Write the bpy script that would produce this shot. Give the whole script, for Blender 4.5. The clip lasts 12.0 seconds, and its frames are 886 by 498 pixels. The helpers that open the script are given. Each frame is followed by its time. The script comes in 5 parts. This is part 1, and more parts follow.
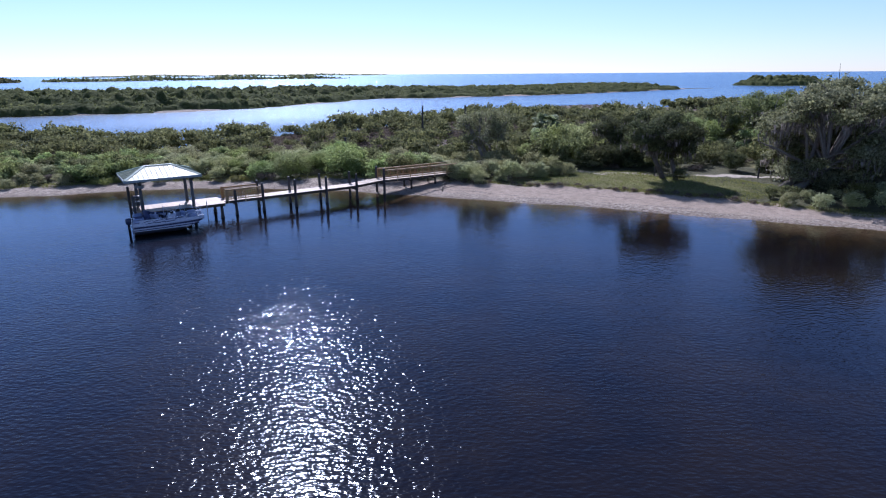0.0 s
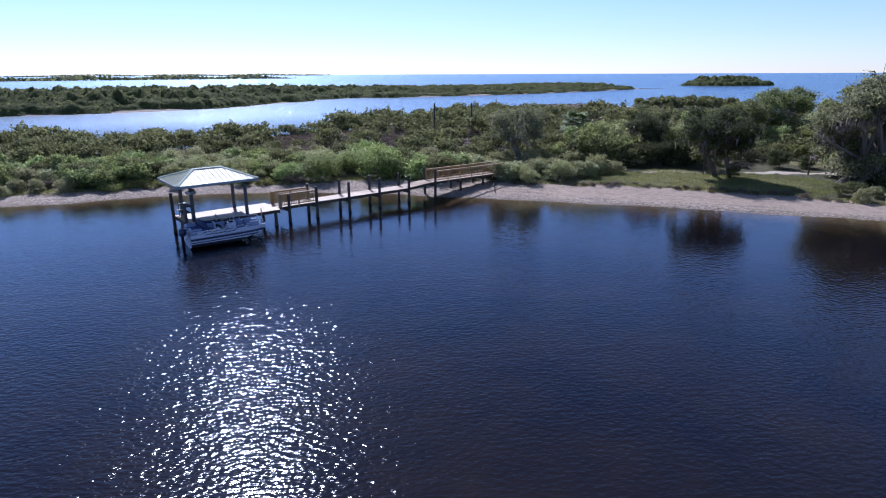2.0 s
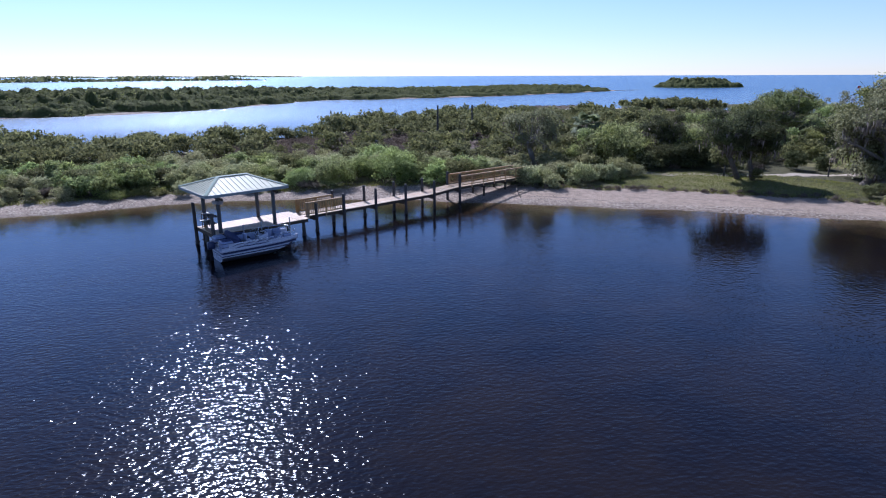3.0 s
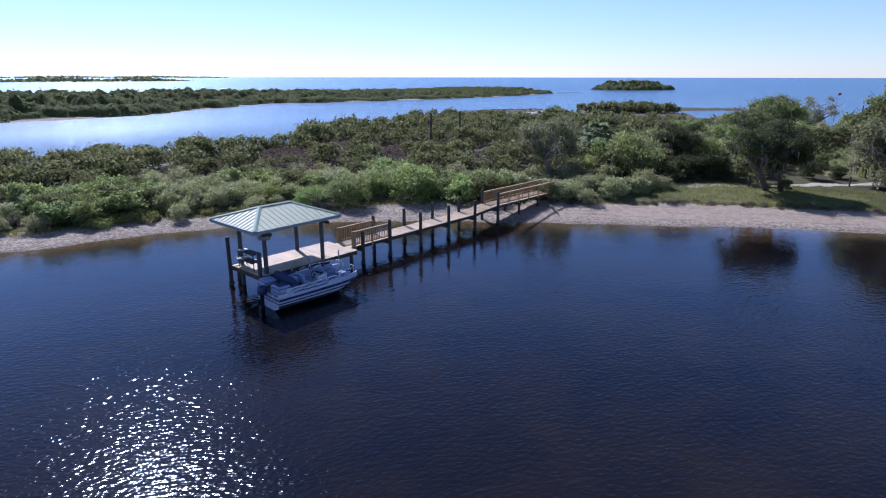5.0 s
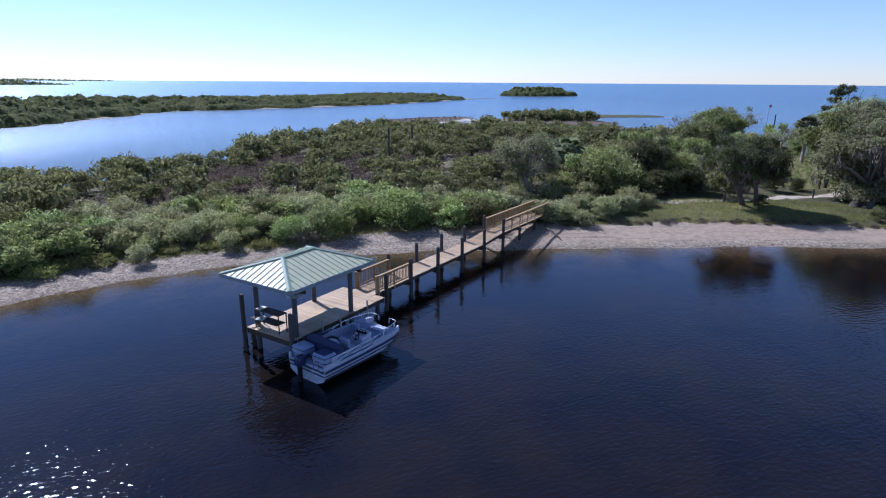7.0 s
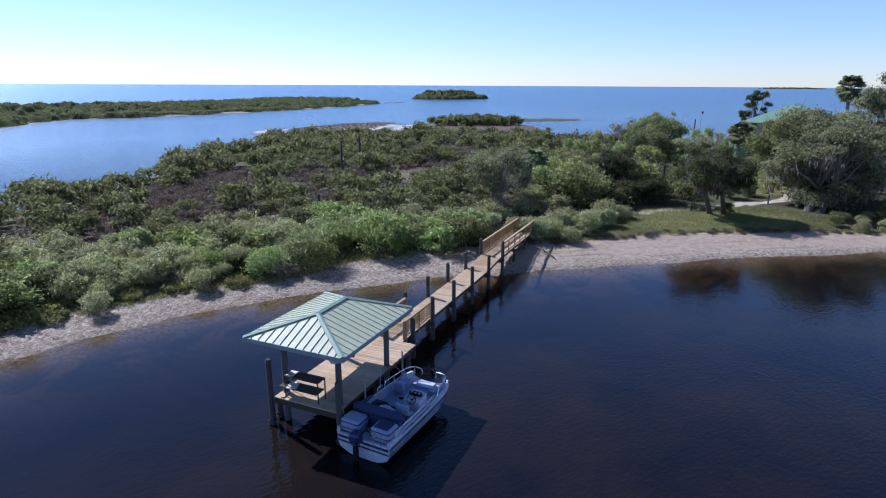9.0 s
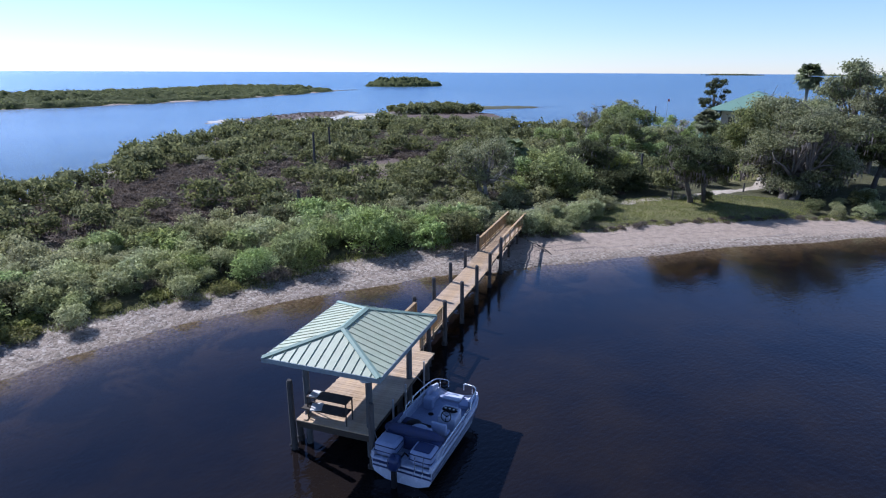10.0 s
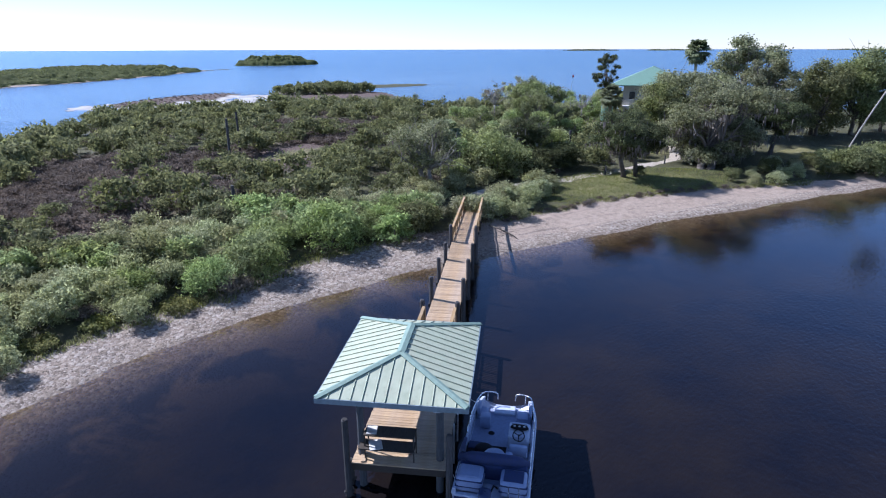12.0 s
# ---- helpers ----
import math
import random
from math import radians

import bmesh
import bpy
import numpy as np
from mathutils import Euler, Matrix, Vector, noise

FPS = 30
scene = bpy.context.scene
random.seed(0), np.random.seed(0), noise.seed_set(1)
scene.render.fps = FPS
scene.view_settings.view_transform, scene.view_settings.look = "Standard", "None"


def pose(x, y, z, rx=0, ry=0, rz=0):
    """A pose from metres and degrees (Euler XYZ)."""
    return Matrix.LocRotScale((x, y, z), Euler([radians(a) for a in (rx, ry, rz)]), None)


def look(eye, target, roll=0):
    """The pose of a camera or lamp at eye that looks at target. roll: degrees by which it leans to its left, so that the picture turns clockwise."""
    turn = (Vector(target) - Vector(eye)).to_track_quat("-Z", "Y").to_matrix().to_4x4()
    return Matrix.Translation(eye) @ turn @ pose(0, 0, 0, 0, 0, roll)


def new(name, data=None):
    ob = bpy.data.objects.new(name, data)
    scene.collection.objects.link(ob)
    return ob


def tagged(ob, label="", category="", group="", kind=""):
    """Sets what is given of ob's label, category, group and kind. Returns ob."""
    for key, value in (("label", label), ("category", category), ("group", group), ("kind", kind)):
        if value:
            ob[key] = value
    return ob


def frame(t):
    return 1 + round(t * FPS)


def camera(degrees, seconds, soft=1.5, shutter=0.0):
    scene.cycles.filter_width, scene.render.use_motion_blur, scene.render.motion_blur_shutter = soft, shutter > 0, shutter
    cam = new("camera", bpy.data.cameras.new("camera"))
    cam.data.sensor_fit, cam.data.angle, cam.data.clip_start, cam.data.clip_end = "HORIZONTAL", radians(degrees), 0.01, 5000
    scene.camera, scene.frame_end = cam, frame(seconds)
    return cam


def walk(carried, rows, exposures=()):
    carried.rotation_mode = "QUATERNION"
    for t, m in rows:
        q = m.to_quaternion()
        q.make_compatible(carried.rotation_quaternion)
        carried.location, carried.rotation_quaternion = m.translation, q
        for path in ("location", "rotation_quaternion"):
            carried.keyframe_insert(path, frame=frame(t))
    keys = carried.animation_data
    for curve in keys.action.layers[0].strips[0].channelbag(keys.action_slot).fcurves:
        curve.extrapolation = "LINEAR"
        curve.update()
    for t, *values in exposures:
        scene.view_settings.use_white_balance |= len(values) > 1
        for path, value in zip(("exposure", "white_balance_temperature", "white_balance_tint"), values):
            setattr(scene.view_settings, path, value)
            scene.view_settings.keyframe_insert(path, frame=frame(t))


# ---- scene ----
cam = camera(73.8, 12.0, soft=1.1)
PATH = [
    (0, (-1.009, 0.131, 11.226), (-0.997, 2.047, 10.653), -0.38),
    (0.5, (-3.544, 0.969, 11.097), (-3.495, 2.884, 10.525), -0.30),
    (1, (-6.060, 1.871, 10.958), (-5.965, 3.785, 10.386), -0.23),
    (1.5, (-8.436, 3.084, 10.792), (-8.294, 4.994, 10.219), -0.21),
    (2, (-10.674, 4.213, 10.693), (-10.486, 6.120, 10.121), -0.20),
    (2.5, (-12.880, 5.459, 10.627), (-12.645, 7.362, 10.056), -0.12),
    (3, (-14.988, 6.801, 10.650), (-14.707, 8.699, 10.083), -0.16),
    (5, (-22.048, 13.144, 11.229), (-21.557, 14.999, 10.666), 0.10),
    (5.5, (-23.522, 14.712, 11.479), (-22.960, 16.547, 10.918), 0.12),
    (6, (-24.913, 16.319, 11.744), (-24.282, 18.133, 11.186), 0.08),
    (6.5, (-26.332, 17.831, 11.983), (-25.626, 19.619, 11.430), 0.27),
    (7, (-27.396, 19.424, 12.159), (-26.612, 21.180, 11.611), 0.41),
    (9, (-31.056, 25.226, 12.964), (-30.010, 26.844, 12.425), 0.31),
    (9.5, (-31.777, 26.744, 13.110), (-30.672, 28.316, 12.556), 0.30),
    (10, (-32.465, 28.230, 13.179), (-31.299, 29.748, 12.601), 0.28),
    (10.5, (-33.082, 29.677, 13.235), (-31.857, 31.137, 12.628), 0.14),
    (11, (-33.676, 31.080, 13.273), (-32.387, 32.472, 12.641), 0.10),
    (11.5, (-34.294, 32.544, 13.280), (-32.932, 33.860, 12.637), -0.07),
    (12, (-34.961, 34.073, 13.276), (-33.526, 35.307, 12.631), -0.13),
]
walk(cam, [(t, look(eye, target, roll)) for t, eye, target, roll in PATH],
     [(0, 0.56, 5010, 25), (5, 0.59, 5010, 24), (9, 0.66, 5010, 20), (12, 1.0, 4990, 21)])

# ---- light ----
SUN_AZ, SUN_EL = -16.2, 43.0
sky_world = bpy.data.worlds.new("sky")
scene.world = sky_world
sky_world.use_nodes = True
wn = sky_world.node_tree
sky = wn.nodes.new("ShaderNodeTexSky")
sky.sky_type, sky.sun_disc = "NISHITA", False
sky.sun_elevation, sky.sun_rotation = radians(SUN_EL), radians(SUN_AZ)
sky.altitude, sky.air_density, sky.dust_density, sky.ozone_density = 0, 1.0, 0.05, 3.2
wn.nodes["Background"].inputs["Strength"].default_value = 0.075
soften = wn.nodes.new("ShaderNodeHueSaturation")
soften.inputs["Saturation"].default_value = 0.9
wn.links.new(sky.outputs[0], soften.inputs["Color"])
wn.links.new(soften.outputs[0], wn.nodes["Background"].inputs["Color"])
sun_data = bpy.data.lights.new("sun", "SUN")
sun_data.energy, sun_data.angle, sun_data.color = 5.0, radians(0.55), (1.0, 0.915, 0.78)
to_sun = Vector((math.sin(radians(SUN_AZ)) * math.cos(radians(SUN_EL)), math.cos(radians(SUN_AZ)) * math.cos(radians(SUN_EL)), math.sin(radians(SUN_EL))))
sun = new("sun", sun_data)
sun.matrix_world = look(to_sun * 100, (0, 0, 0))

# ---- materials ----


class Nodes:
    """A small writer of node materials."""

    def __init__(self, name):
        self.mat = bpy.data.materials.new(name)
        self.mat.use_nodes = True
        self.tree = self.mat.node_tree
        self.tree.nodes.clear()
        self.out = self.add("ShaderNodeOutputMaterial")

    def add(self, kind, **values):
        n = self.tree.nodes.new(kind)
        for key, v in values.items():
            setattr(n, key, v)
        return n

    def link(self, a, b):
        self.tree.links.new(a, b)

    def put(self, socket, value):
        if isinstance(value, bpy.types.NodeSocket):
            self.link(value, socket)
        elif isinstance(value, tuple) and len(value) == 3 and socket.type == "RGBA":
            socket.default_value = (*value, 1)
        else:
            socket.default_value = value

    def coords(self, which="Object"):
        return self.add("ShaderNodeTexCoord").outputs[which]

    def position(self):
        return self.add("ShaderNodeNewGeometry").outputs["Position"]

    def scaled(self, vec, s):
        m = self.add("ShaderNodeMapping")
        self.put(m.inputs["Vector"], vec)
        m.inputs["Scale"].default_value = s
        return m.outputs[0]

    def noise(self, vec, scale, detail=4.0, rough=0.55, distortion=0.0):
        n = self.add("ShaderNodeTexNoise")
        self.put(n.inputs["Vector"], vec)
        n.inputs["Scale"].default_value, n.inputs["Detail"].default_value = scale, detail
        n.inputs["Roughness"].default_value, n.inputs["Distortion"].default_value = rough, distortion
        return n.outputs["Fac"]

    def voronoi(self, vec, scale, out="Color"):
        n = self.add("ShaderNodeTexVoronoi")
        self.put(n.inputs["Vector"], vec)
        n.inputs["Scale"].default_value = scale
        return n.outputs[out]

    def ramp(self, fac, lo, hi, a=0.0, b=1.0):
        n = self.add("ShaderNodeMapRange")
        self.put(n.inputs["Value"], fac)
        for key, v in (("From Min", lo), ("From Max", hi), ("To Min", a), ("To Max", b)):
            n.inputs[key].default_value = v
        return n.outputs[0]

    def mix(self, fac, a, b, mode="MIX"):
        n = self.add("ShaderNodeMix", data_type="RGBA", blend_type=mode)
        self.put(n.inputs[0], fac)
        self.put(n.inputs[6], a)
        self.put(n.inputs[7], b)
        return n.outputs[2]

    def math(self, op, a, b=0.0):
        n = self.add("ShaderNodeMath", operation=op)
        self.put(n.inputs[0], a)
        self.put(n.inputs[1], b)
        return n.outputs[0]

    def attr(self, name, out="Fac"):
        return self.add("ShaderNodeAttribute", attribute_name=name).outputs[out]

    def bump(self, height, distance, strength=1.0, normal=None):
        n = self.add("ShaderNodeBump")
        self.put(n.inputs["Height"], height)
        n.inputs["Distance"].default_value, n.inputs["Strength"].default_value = distance, strength
        n.inputs["Filter Width"].default_value = 0.02
        if normal is not None:
            self.put(n.inputs["Normal"], normal)
        return n.outputs[0]

    def hsv(self, color, hue=0.5, sat=1.0, val=1.0):
        n = self.add("ShaderNodeHueSaturation")
        for key, v in (("Color", color), ("Hue", hue), ("Saturation", sat), ("Value", val)):
            self.put(n.inputs[key], v)
        return n.outputs[0]

    def principled(self, color, rough=0.6, metal=0.0, normal=None, spec=0.5):
        n = self.add("ShaderNodeBsdfPrincipled")
        self.put(n.inputs["Base Color"], color)
        self.put(n.inputs["Roughness"], rough)
        self.put(n.inputs["Metallic"], metal)
        self.put(n.inputs["Specular IOR Level"], spec)
        if normal is not None:
            self.put(n.inputs["Normal"], normal)
        return n.outputs[0]

    def done(self, shader):
        self.link(shader, self.out.inputs["Surface"])
        return self.mat


def m_plain(name, color, rough=0.5, metal=0.0, vary=0.15, scale=6.0, bump=0.002, spec=0.5):
    """Paint, plastic or metal with soft stains and fine grain."""
    n = Nodes(name)
    co = n.coords()
    stain, grain = n.noise(co, scale, 5), n.noise(co, scale * 14, 3)
    col = n.mix(n.ramp(stain, 0.35, 0.7), tuple(c * (1 - vary) for c in color), tuple(min(1, c * (1 + vary * 0.6)) for c in color))
    col = n.mix(n.ramp(grain, 0.3, 0.8, 0, 0.35), col, tuple(c * (1 - vary * 1.4) for c in color))
    return n.done(n.principled(col, n.ramp(stain, 0.3, 0.7, rough * 0.85, min(1, rough * 1.2)), metal, n.bump(grain, bump), spec))


def m_wood(name, dark, light, along, rough=0.75, grain_scale=9.0, spec=0.3):
    """Weathered planks: long grain, a shade of its own for each piece, grey stains."""
    n = Nodes(name)
    co = n.coords()
    stretch = tuple(0.12 if a == along else 1.0 for a in range(3))
    fine, big = n.noise(n.scaled(co, stretch), grain_scale * 4, 6, 0.65, 0.4), n.noise(co, 1.3, 4)
    rnd = n.add("ShaderNodeObjectInfo").outputs["Random"]
    col = n.mix(n.ramp(fine, 0.3, 0.72), dark, light)
    col = n.hsv(col, 0.5, n.ramp(big, 0.3, 0.7, 0.75, 1.1), n.ramp(rnd, 0, 1, 0.78, 1.14))
    return n.done(n.principled(col, rough, 0, n.bump(fine, 0.003), spec))


def m_leaf(name, color, other, glow=0.35, rough=0.6, spread=0.03, sprig=0.82):
    """Leaves: each its own shade, each plant its own tint, thin enough to glow against the sun."""
    n = Nodes(name)
    isl = n.add("ShaderNodeNewGeometry").outputs["Random Per Island"]
    rnd = n.add("ShaderNodeObjectInfo").outputs["Random"]
    patch = n.noise(n.position(), 0.35, 3)
    col = n.mix(n.ramp(isl, 0.1, 0.9), color, other)
    col = n.hsv(col, n.ramp(rnd, 0, 1, 0.5 - spread * 0.5, 0.5 + spread * 0.5), n.ramp(patch, 0.3, 0.7, 0.72, 0.98), n.math("MULTIPLY", n.ramp(rnd, 0, 1, 0.82, 1.2), n.ramp(isl, 0, 1, sprig, 1.2)))
    shine = n.principled(col, rough, 0, None, 0.12)
    back = n.add("ShaderNodeBsdfTranslucent")
    n.put(back.inputs["Color"], n.mix(0.5, col, n.hsv(col, 0.485, 1.0, 1.65)))
    m = n.add("ShaderNodeMixShader")
    m.inputs[0].default_value = glow
    n.link(shine, m.inputs[1])
    n.link(back.outputs[0], m.inputs[2])
    return n.done(m.outputs[0])


def m_isle():
    """Far mangrove canopy: crowns of slightly different green, mottled by leaf clusters."""
    n = Nodes("mangrove_canopy")
    pos = n.position()
    crown, fine = n.noise(pos, 0.16, 3, 0.6), n.noise(pos, 1.3, 4, 0.7)
    col = n.mix(n.ramp(crown, 0.35, 0.65), (0.1, 0.118, 0.04), (0.175, 0.19, 0.068))
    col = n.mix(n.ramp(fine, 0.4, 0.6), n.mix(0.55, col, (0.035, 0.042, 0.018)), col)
    back = n.add("ShaderNodeBsdfTranslucent")
    n.put(back.inputs["Color"], n.hsv(col, 0.49, 1.0, 1.5))
    m = n.add("ShaderNodeMixShader")
    m.inputs[0].default_value = 0.45
    n.link(n.principled(col, 0.9, 0, n.bump(fine, 0.35), 0.1), m.inputs[1])
    n.link(back.outputs[0], m.inputs[2])
    return n.done(m.outputs[0])


def m_bark(name, dark, light):
    n = Nodes(name)
    co = n.coords()
    ridge = n.noise(n.scaled(co, (1, 1, 0.25)), 14, 6, 0.7, 0.6)
    moss = n.noise(co, 1.7, 3)
    col = n.mix(n.ramp(ridge, 0.3, 0.7), dark, light)
    col = n.mix(n.ramp(moss, 0.5, 0.7, 0, 0.5), col, (0.16, 0.16, 0.13))
    return n.done(n.principled(col, 0.9, 0, n.bump(ridge, 0.02), 0.2))


def m_ground():
    """Shell sand, lawn, bare path, scrub soil and the weedy bed under water, by the masks of the plan."""
    n = Nodes("ground_cover")
    pos = n.position()
    big, mid, fine = n.noise(pos, 0.35, 4), n.noise(pos, 2.2, 5), n.noise(pos, 16, 4, 0.7)
    shell = n.voronoi(pos, 6.5)
    lump = n.voronoi(pos, 6.5, "Distance")
    along = n.add("ShaderNodeCombineXYZ")
    n.put(along.inputs[0], n.math("MULTIPLY", n.attr("shore"), 1.5))
    n.put(along.inputs[1], n.math("MULTIPLY", n.attr("bank"), 0.16))
    tide = n.noise(along.outputs[0], 1.0, 5, 0.6, 0.3)
    fresh = n.mix(n.ramp(mid, 0.3, 0.7), (0.27, 0.21, 0.152), (0.395, 0.314, 0.236))
    broken = n.mix(n.ramp(n.hsv(shell, 0.5, 0.0, 1.0), 0.25, 0.85), (0.1, 0.078, 0.057), (0.3, 0.245, 0.185))
    broken = n.mix(n.ramp(n.hsv(shell, 0.5, 0.0, 1.0), 0.86, 0.97, 0, 0.8), broken, (0.46, 0.41, 0.34))
    strewn = n.ramp(n.math("ADD", n.attr("shell"), n.math("MULTIPLY", n.math("SUBTRACT", tide, 0.5), 1.5)), 0.35, 0.65, 0.0, 0.85)
    sand = n.mix(strewn, fresh, broken)
    sand = n.mix(n.ramp(tide, 0.56, 0.68, 0, 0.6), sand, (0.13, 0.10, 0.078))
    sand = n.mix(n.ramp(fine, 0.52, 0.7, 0, 0.65), sand, (0.12, 0.092, 0.07))
    grass = n.mix(n.ramp(mid, 0.3, 0.7), (0.12, 0.11, 0.038), (0.21, 0.185, 0.075))
    grass = n.mix(n.ramp(fine, 0.4, 0.7, 0, 0.6), grass, (0.05, 0.065, 0.016))
    grass = n.mix(n.ramp(big, 0.5, 0.65, 0, 0.5), grass, (0.25, 0.22, 0.10))
    soil = n.mix(n.ramp(mid, 0.3, 0.7), (0.045, 0.042, 0.018), (0.10, 0.095, 0.04))
    soil = n.mix(n.ramp(fine, 0.45, 0.7, 0, 0.6), soil, (0.03, 0.035, 0.012))
    marsh = n.mix(n.ramp(mid, 0.3, 0.7), (0.075, 0.05, 0.038), (0.13, 0.095, 0.07))
    marsh = n.mix(n.ramp(fine, 0.45, 0.7, 0, 0.5), marsh, (0.05, 0.035, 0.03))
    path = n.mix(n.ramp(mid, 0.3, 0.7), (0.33, 0.28, 0.21), (0.46, 0.40, 0.32))
    col = n.mix(n.attr("marsh"), soil, marsh)
    ragged = n.ramp(n.math("ADD", n.attr("lawn"), n.math("MULTIPLY", n.math("SUBTRACT", mid, 0.5), 0.9)), 0.38, 0.62)
    col = n.mix(ragged, col, grass)
    worn = n.ramp(n.math("ADD", n.attr("path"), n.math("MULTIPLY", n.math("SUBTRACT", mid, 0.5), 0.6)), 0.4, 0.6)
    col = n.mix(worn, col, path)
    edge = n.ramp(n.math("ADD", n.attr("beach"), n.math("MULTIPLY", n.math("SUBTRACT", mid, 0.5), 0.8)), 0.42, 0.58)
    col = n.mix(edge, col, sand)
    # pale colour standing in for the glint of calm water by the reef
    col = n.mix(n.attr("glint_bar"), col, (0.46, 0.44, 0.4))
    z = n.add("ShaderNodeSeparateXYZ")
    n.link(pos, z.inputs[0])
    bed = n.mix(n.ramp(n.noise(pos, 0.28, 5, 0.62, 0.6), 0.45, 0.54), (0.15, 0.113, 0.062), (0.022, 0.022, 0.026))
    bed = n.mix(n.ramp(fine, 0.4, 0.7, 0, 0.5), bed, (0.05, 0.035, 0.016))
    wet = n.ramp(n.math("ADD", z.outputs[2], n.math("MULTIPLY", n.math("SUBTRACT", mid, 0.5), 0.12)), 0.03, 0.16, 0.62, 0.0)
    col = n.mix(wet, col, n.mix(0.5, col, (0.10, 0.07, 0.045), "MULTIPLY"))
    col = n.mix(n.ramp(z.outputs[2], -0.35, 0.0, 1.0, 0.0), col, bed)
    rel = n.math("ADD", n.math("MULTIPLY", mid, 0.8), n.math("ADD", fine, n.math("MULTIPLY", n.math("MULTIPLY", lump, edge), -1.2)))
    return n.done(n.principled(col, 0.9, 0, n.bump(rel, 0.05), 0.25))


def m_water():
    """Tannin-dark water: clear and amber over the shallows, with wind ripples and a blue-tinted mirror of the sky."""
    n = Nodes("dark_water")
    pos = n.position()
    flat = n.scaled(pos, (0.72, 1.2, 1.0))
    calm = n.math("MULTIPLY", n.ramp(n.noise(pos, 0.045, 3), 0.35, 0.65, 0.78, 0.98), n.ramp(n.attr("fetch"), 0.3, 0.8, 0.3, 1.12))
    small, wave, swell = n.noise(n.scaled(pos, (0.72, 1.25, 1.0)), 4.8, 1.2, 0.5), n.noise(flat, 1.4, 2, 0.5), n.noise(n.scaled(pos, (0.6, 1.0, 1.0)), 0.4, 2)
    h = n.math("ADD", n.math("MULTIPLY", small, 0.46), n.math("ADD", n.math("MULTIPLY", wave, 0.3), n.math("MULTIPLY", swell, 0.35)))
    chop = n.noise(n.scaled(pos, (0.45, 1.0, 1.0)), 0.75, 2, 0.5)
    h = n.math("ADD", h, n.math("MULTIPLY", n.math("MULTIPLY", chop, n.attr("open")), 3.3))
    bump = n.bump(n.math("MULTIPLY", h, calm), 0.108)
    deep = n.ramp(n.attr("depth"), 0.0, 1.6)
    tint = n.mix(n.ramp(n.attr("depth"), 0.0, 0.9), (0.76, 0.69, 0.57), (0.23, 0.185, 0.125))
    clear = n.add("ShaderNodeBsdfTransparent")
    n.put(clear.inputs["Color"], tint)
    body = n.add("ShaderNodeBsdfDiffuse")
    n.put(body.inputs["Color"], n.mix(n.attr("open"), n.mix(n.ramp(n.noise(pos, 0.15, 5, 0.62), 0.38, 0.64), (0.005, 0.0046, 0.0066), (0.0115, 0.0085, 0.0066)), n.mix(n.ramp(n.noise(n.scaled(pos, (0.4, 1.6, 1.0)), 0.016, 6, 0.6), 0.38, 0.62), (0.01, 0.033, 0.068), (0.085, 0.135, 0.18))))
    inner = n.add("ShaderNodeMixShader")
    n.put(inner.inputs[0], n.ramp(deep, 0.05, 1.0))
    n.link(clear.outputs[0], inner.inputs[1])
    n.link(body.outputs[0], inner.inputs[2])
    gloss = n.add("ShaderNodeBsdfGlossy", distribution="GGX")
    # reflection tinted blue; over open water this replaces waves mirroring the higher sky
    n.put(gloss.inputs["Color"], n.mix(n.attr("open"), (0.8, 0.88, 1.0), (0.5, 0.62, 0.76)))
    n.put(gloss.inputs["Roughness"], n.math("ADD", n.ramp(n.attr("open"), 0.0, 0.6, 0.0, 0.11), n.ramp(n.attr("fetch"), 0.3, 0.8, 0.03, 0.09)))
    n.put(gloss.inputs["Normal"], bump)
    slow = n.bump(n.math("MULTIPLY", h, calm), 0.05)
    calm_gloss = n.add("ShaderNodeBsdfGlossy", distribution="GGX")
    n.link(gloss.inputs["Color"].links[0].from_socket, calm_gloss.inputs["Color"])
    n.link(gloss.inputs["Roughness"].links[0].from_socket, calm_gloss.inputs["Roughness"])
    n.put(calm_gloss.inputs["Normal"], slow)
    both = n.add("ShaderNodeMixShader")
    both.inputs[0].default_value = 0.34
    n.link(gloss.outputs[0], both.inputs[1])
    n.link(calm_gloss.outputs[0], both.inputs[2])
    facing = n.add("ShaderNodeLayerWeight")
    facing.inputs["Blend"].default_value = 0.5
    n.put(facing.inputs["Normal"], slow)
    mirror = n.math("ADD", n.math("MULTIPLY", n.math("POWER", facing.outputs["Facing"], 5.0), 0.98), 0.02)
    m = n.add("ShaderNodeMixShader")
    n.link(mirror, m.inputs[0])
    n.link(inner.outputs[0], m.inputs[1])
    n.link(both.outputs[0], m.inputs[2])
    return n.done(m.outputs[0])


def m_roof():
    """Sage-green painted sheet metal, a little chalky and streaked."""
    n = Nodes("green_sheet_metal")
    co = n.coords()
    streak = n.noise(n.scaled(co, (1, 1, 0.3)), 3.0, 5, 0.6)
    rnd = n.add("ShaderNodeObjectInfo").outputs["Random"]
    col = n.mix(n.ramp(streak, 0.3, 0.7), (0.29, 0.318, 0.218), (0.36, 0.385, 0.27))
    col = n.mix(n.ramp(n.noise(co, 1.1, 6, 0.65), 0.48, 0.66, 0, 0.4), col, (0.34, 0.33, 0.235))
    col = n.mix(n.ramp(n.noise(co, 7.0, 4, 0.7), 0.58, 0.72, 0, 0.4), col, (0.16, 0.17, 0.11))
    col = n.hsv(col, 0.5, 1.0, n.ramp(rnd, 0, 1, 0.93, 1.06))
    return n.done(n.principled(col, n.ramp(streak, 0.3, 0.7, 0.42, 0.6), 0.0, n.bump(n.noise(co, 2.0, 2), 0.01), 0.28))


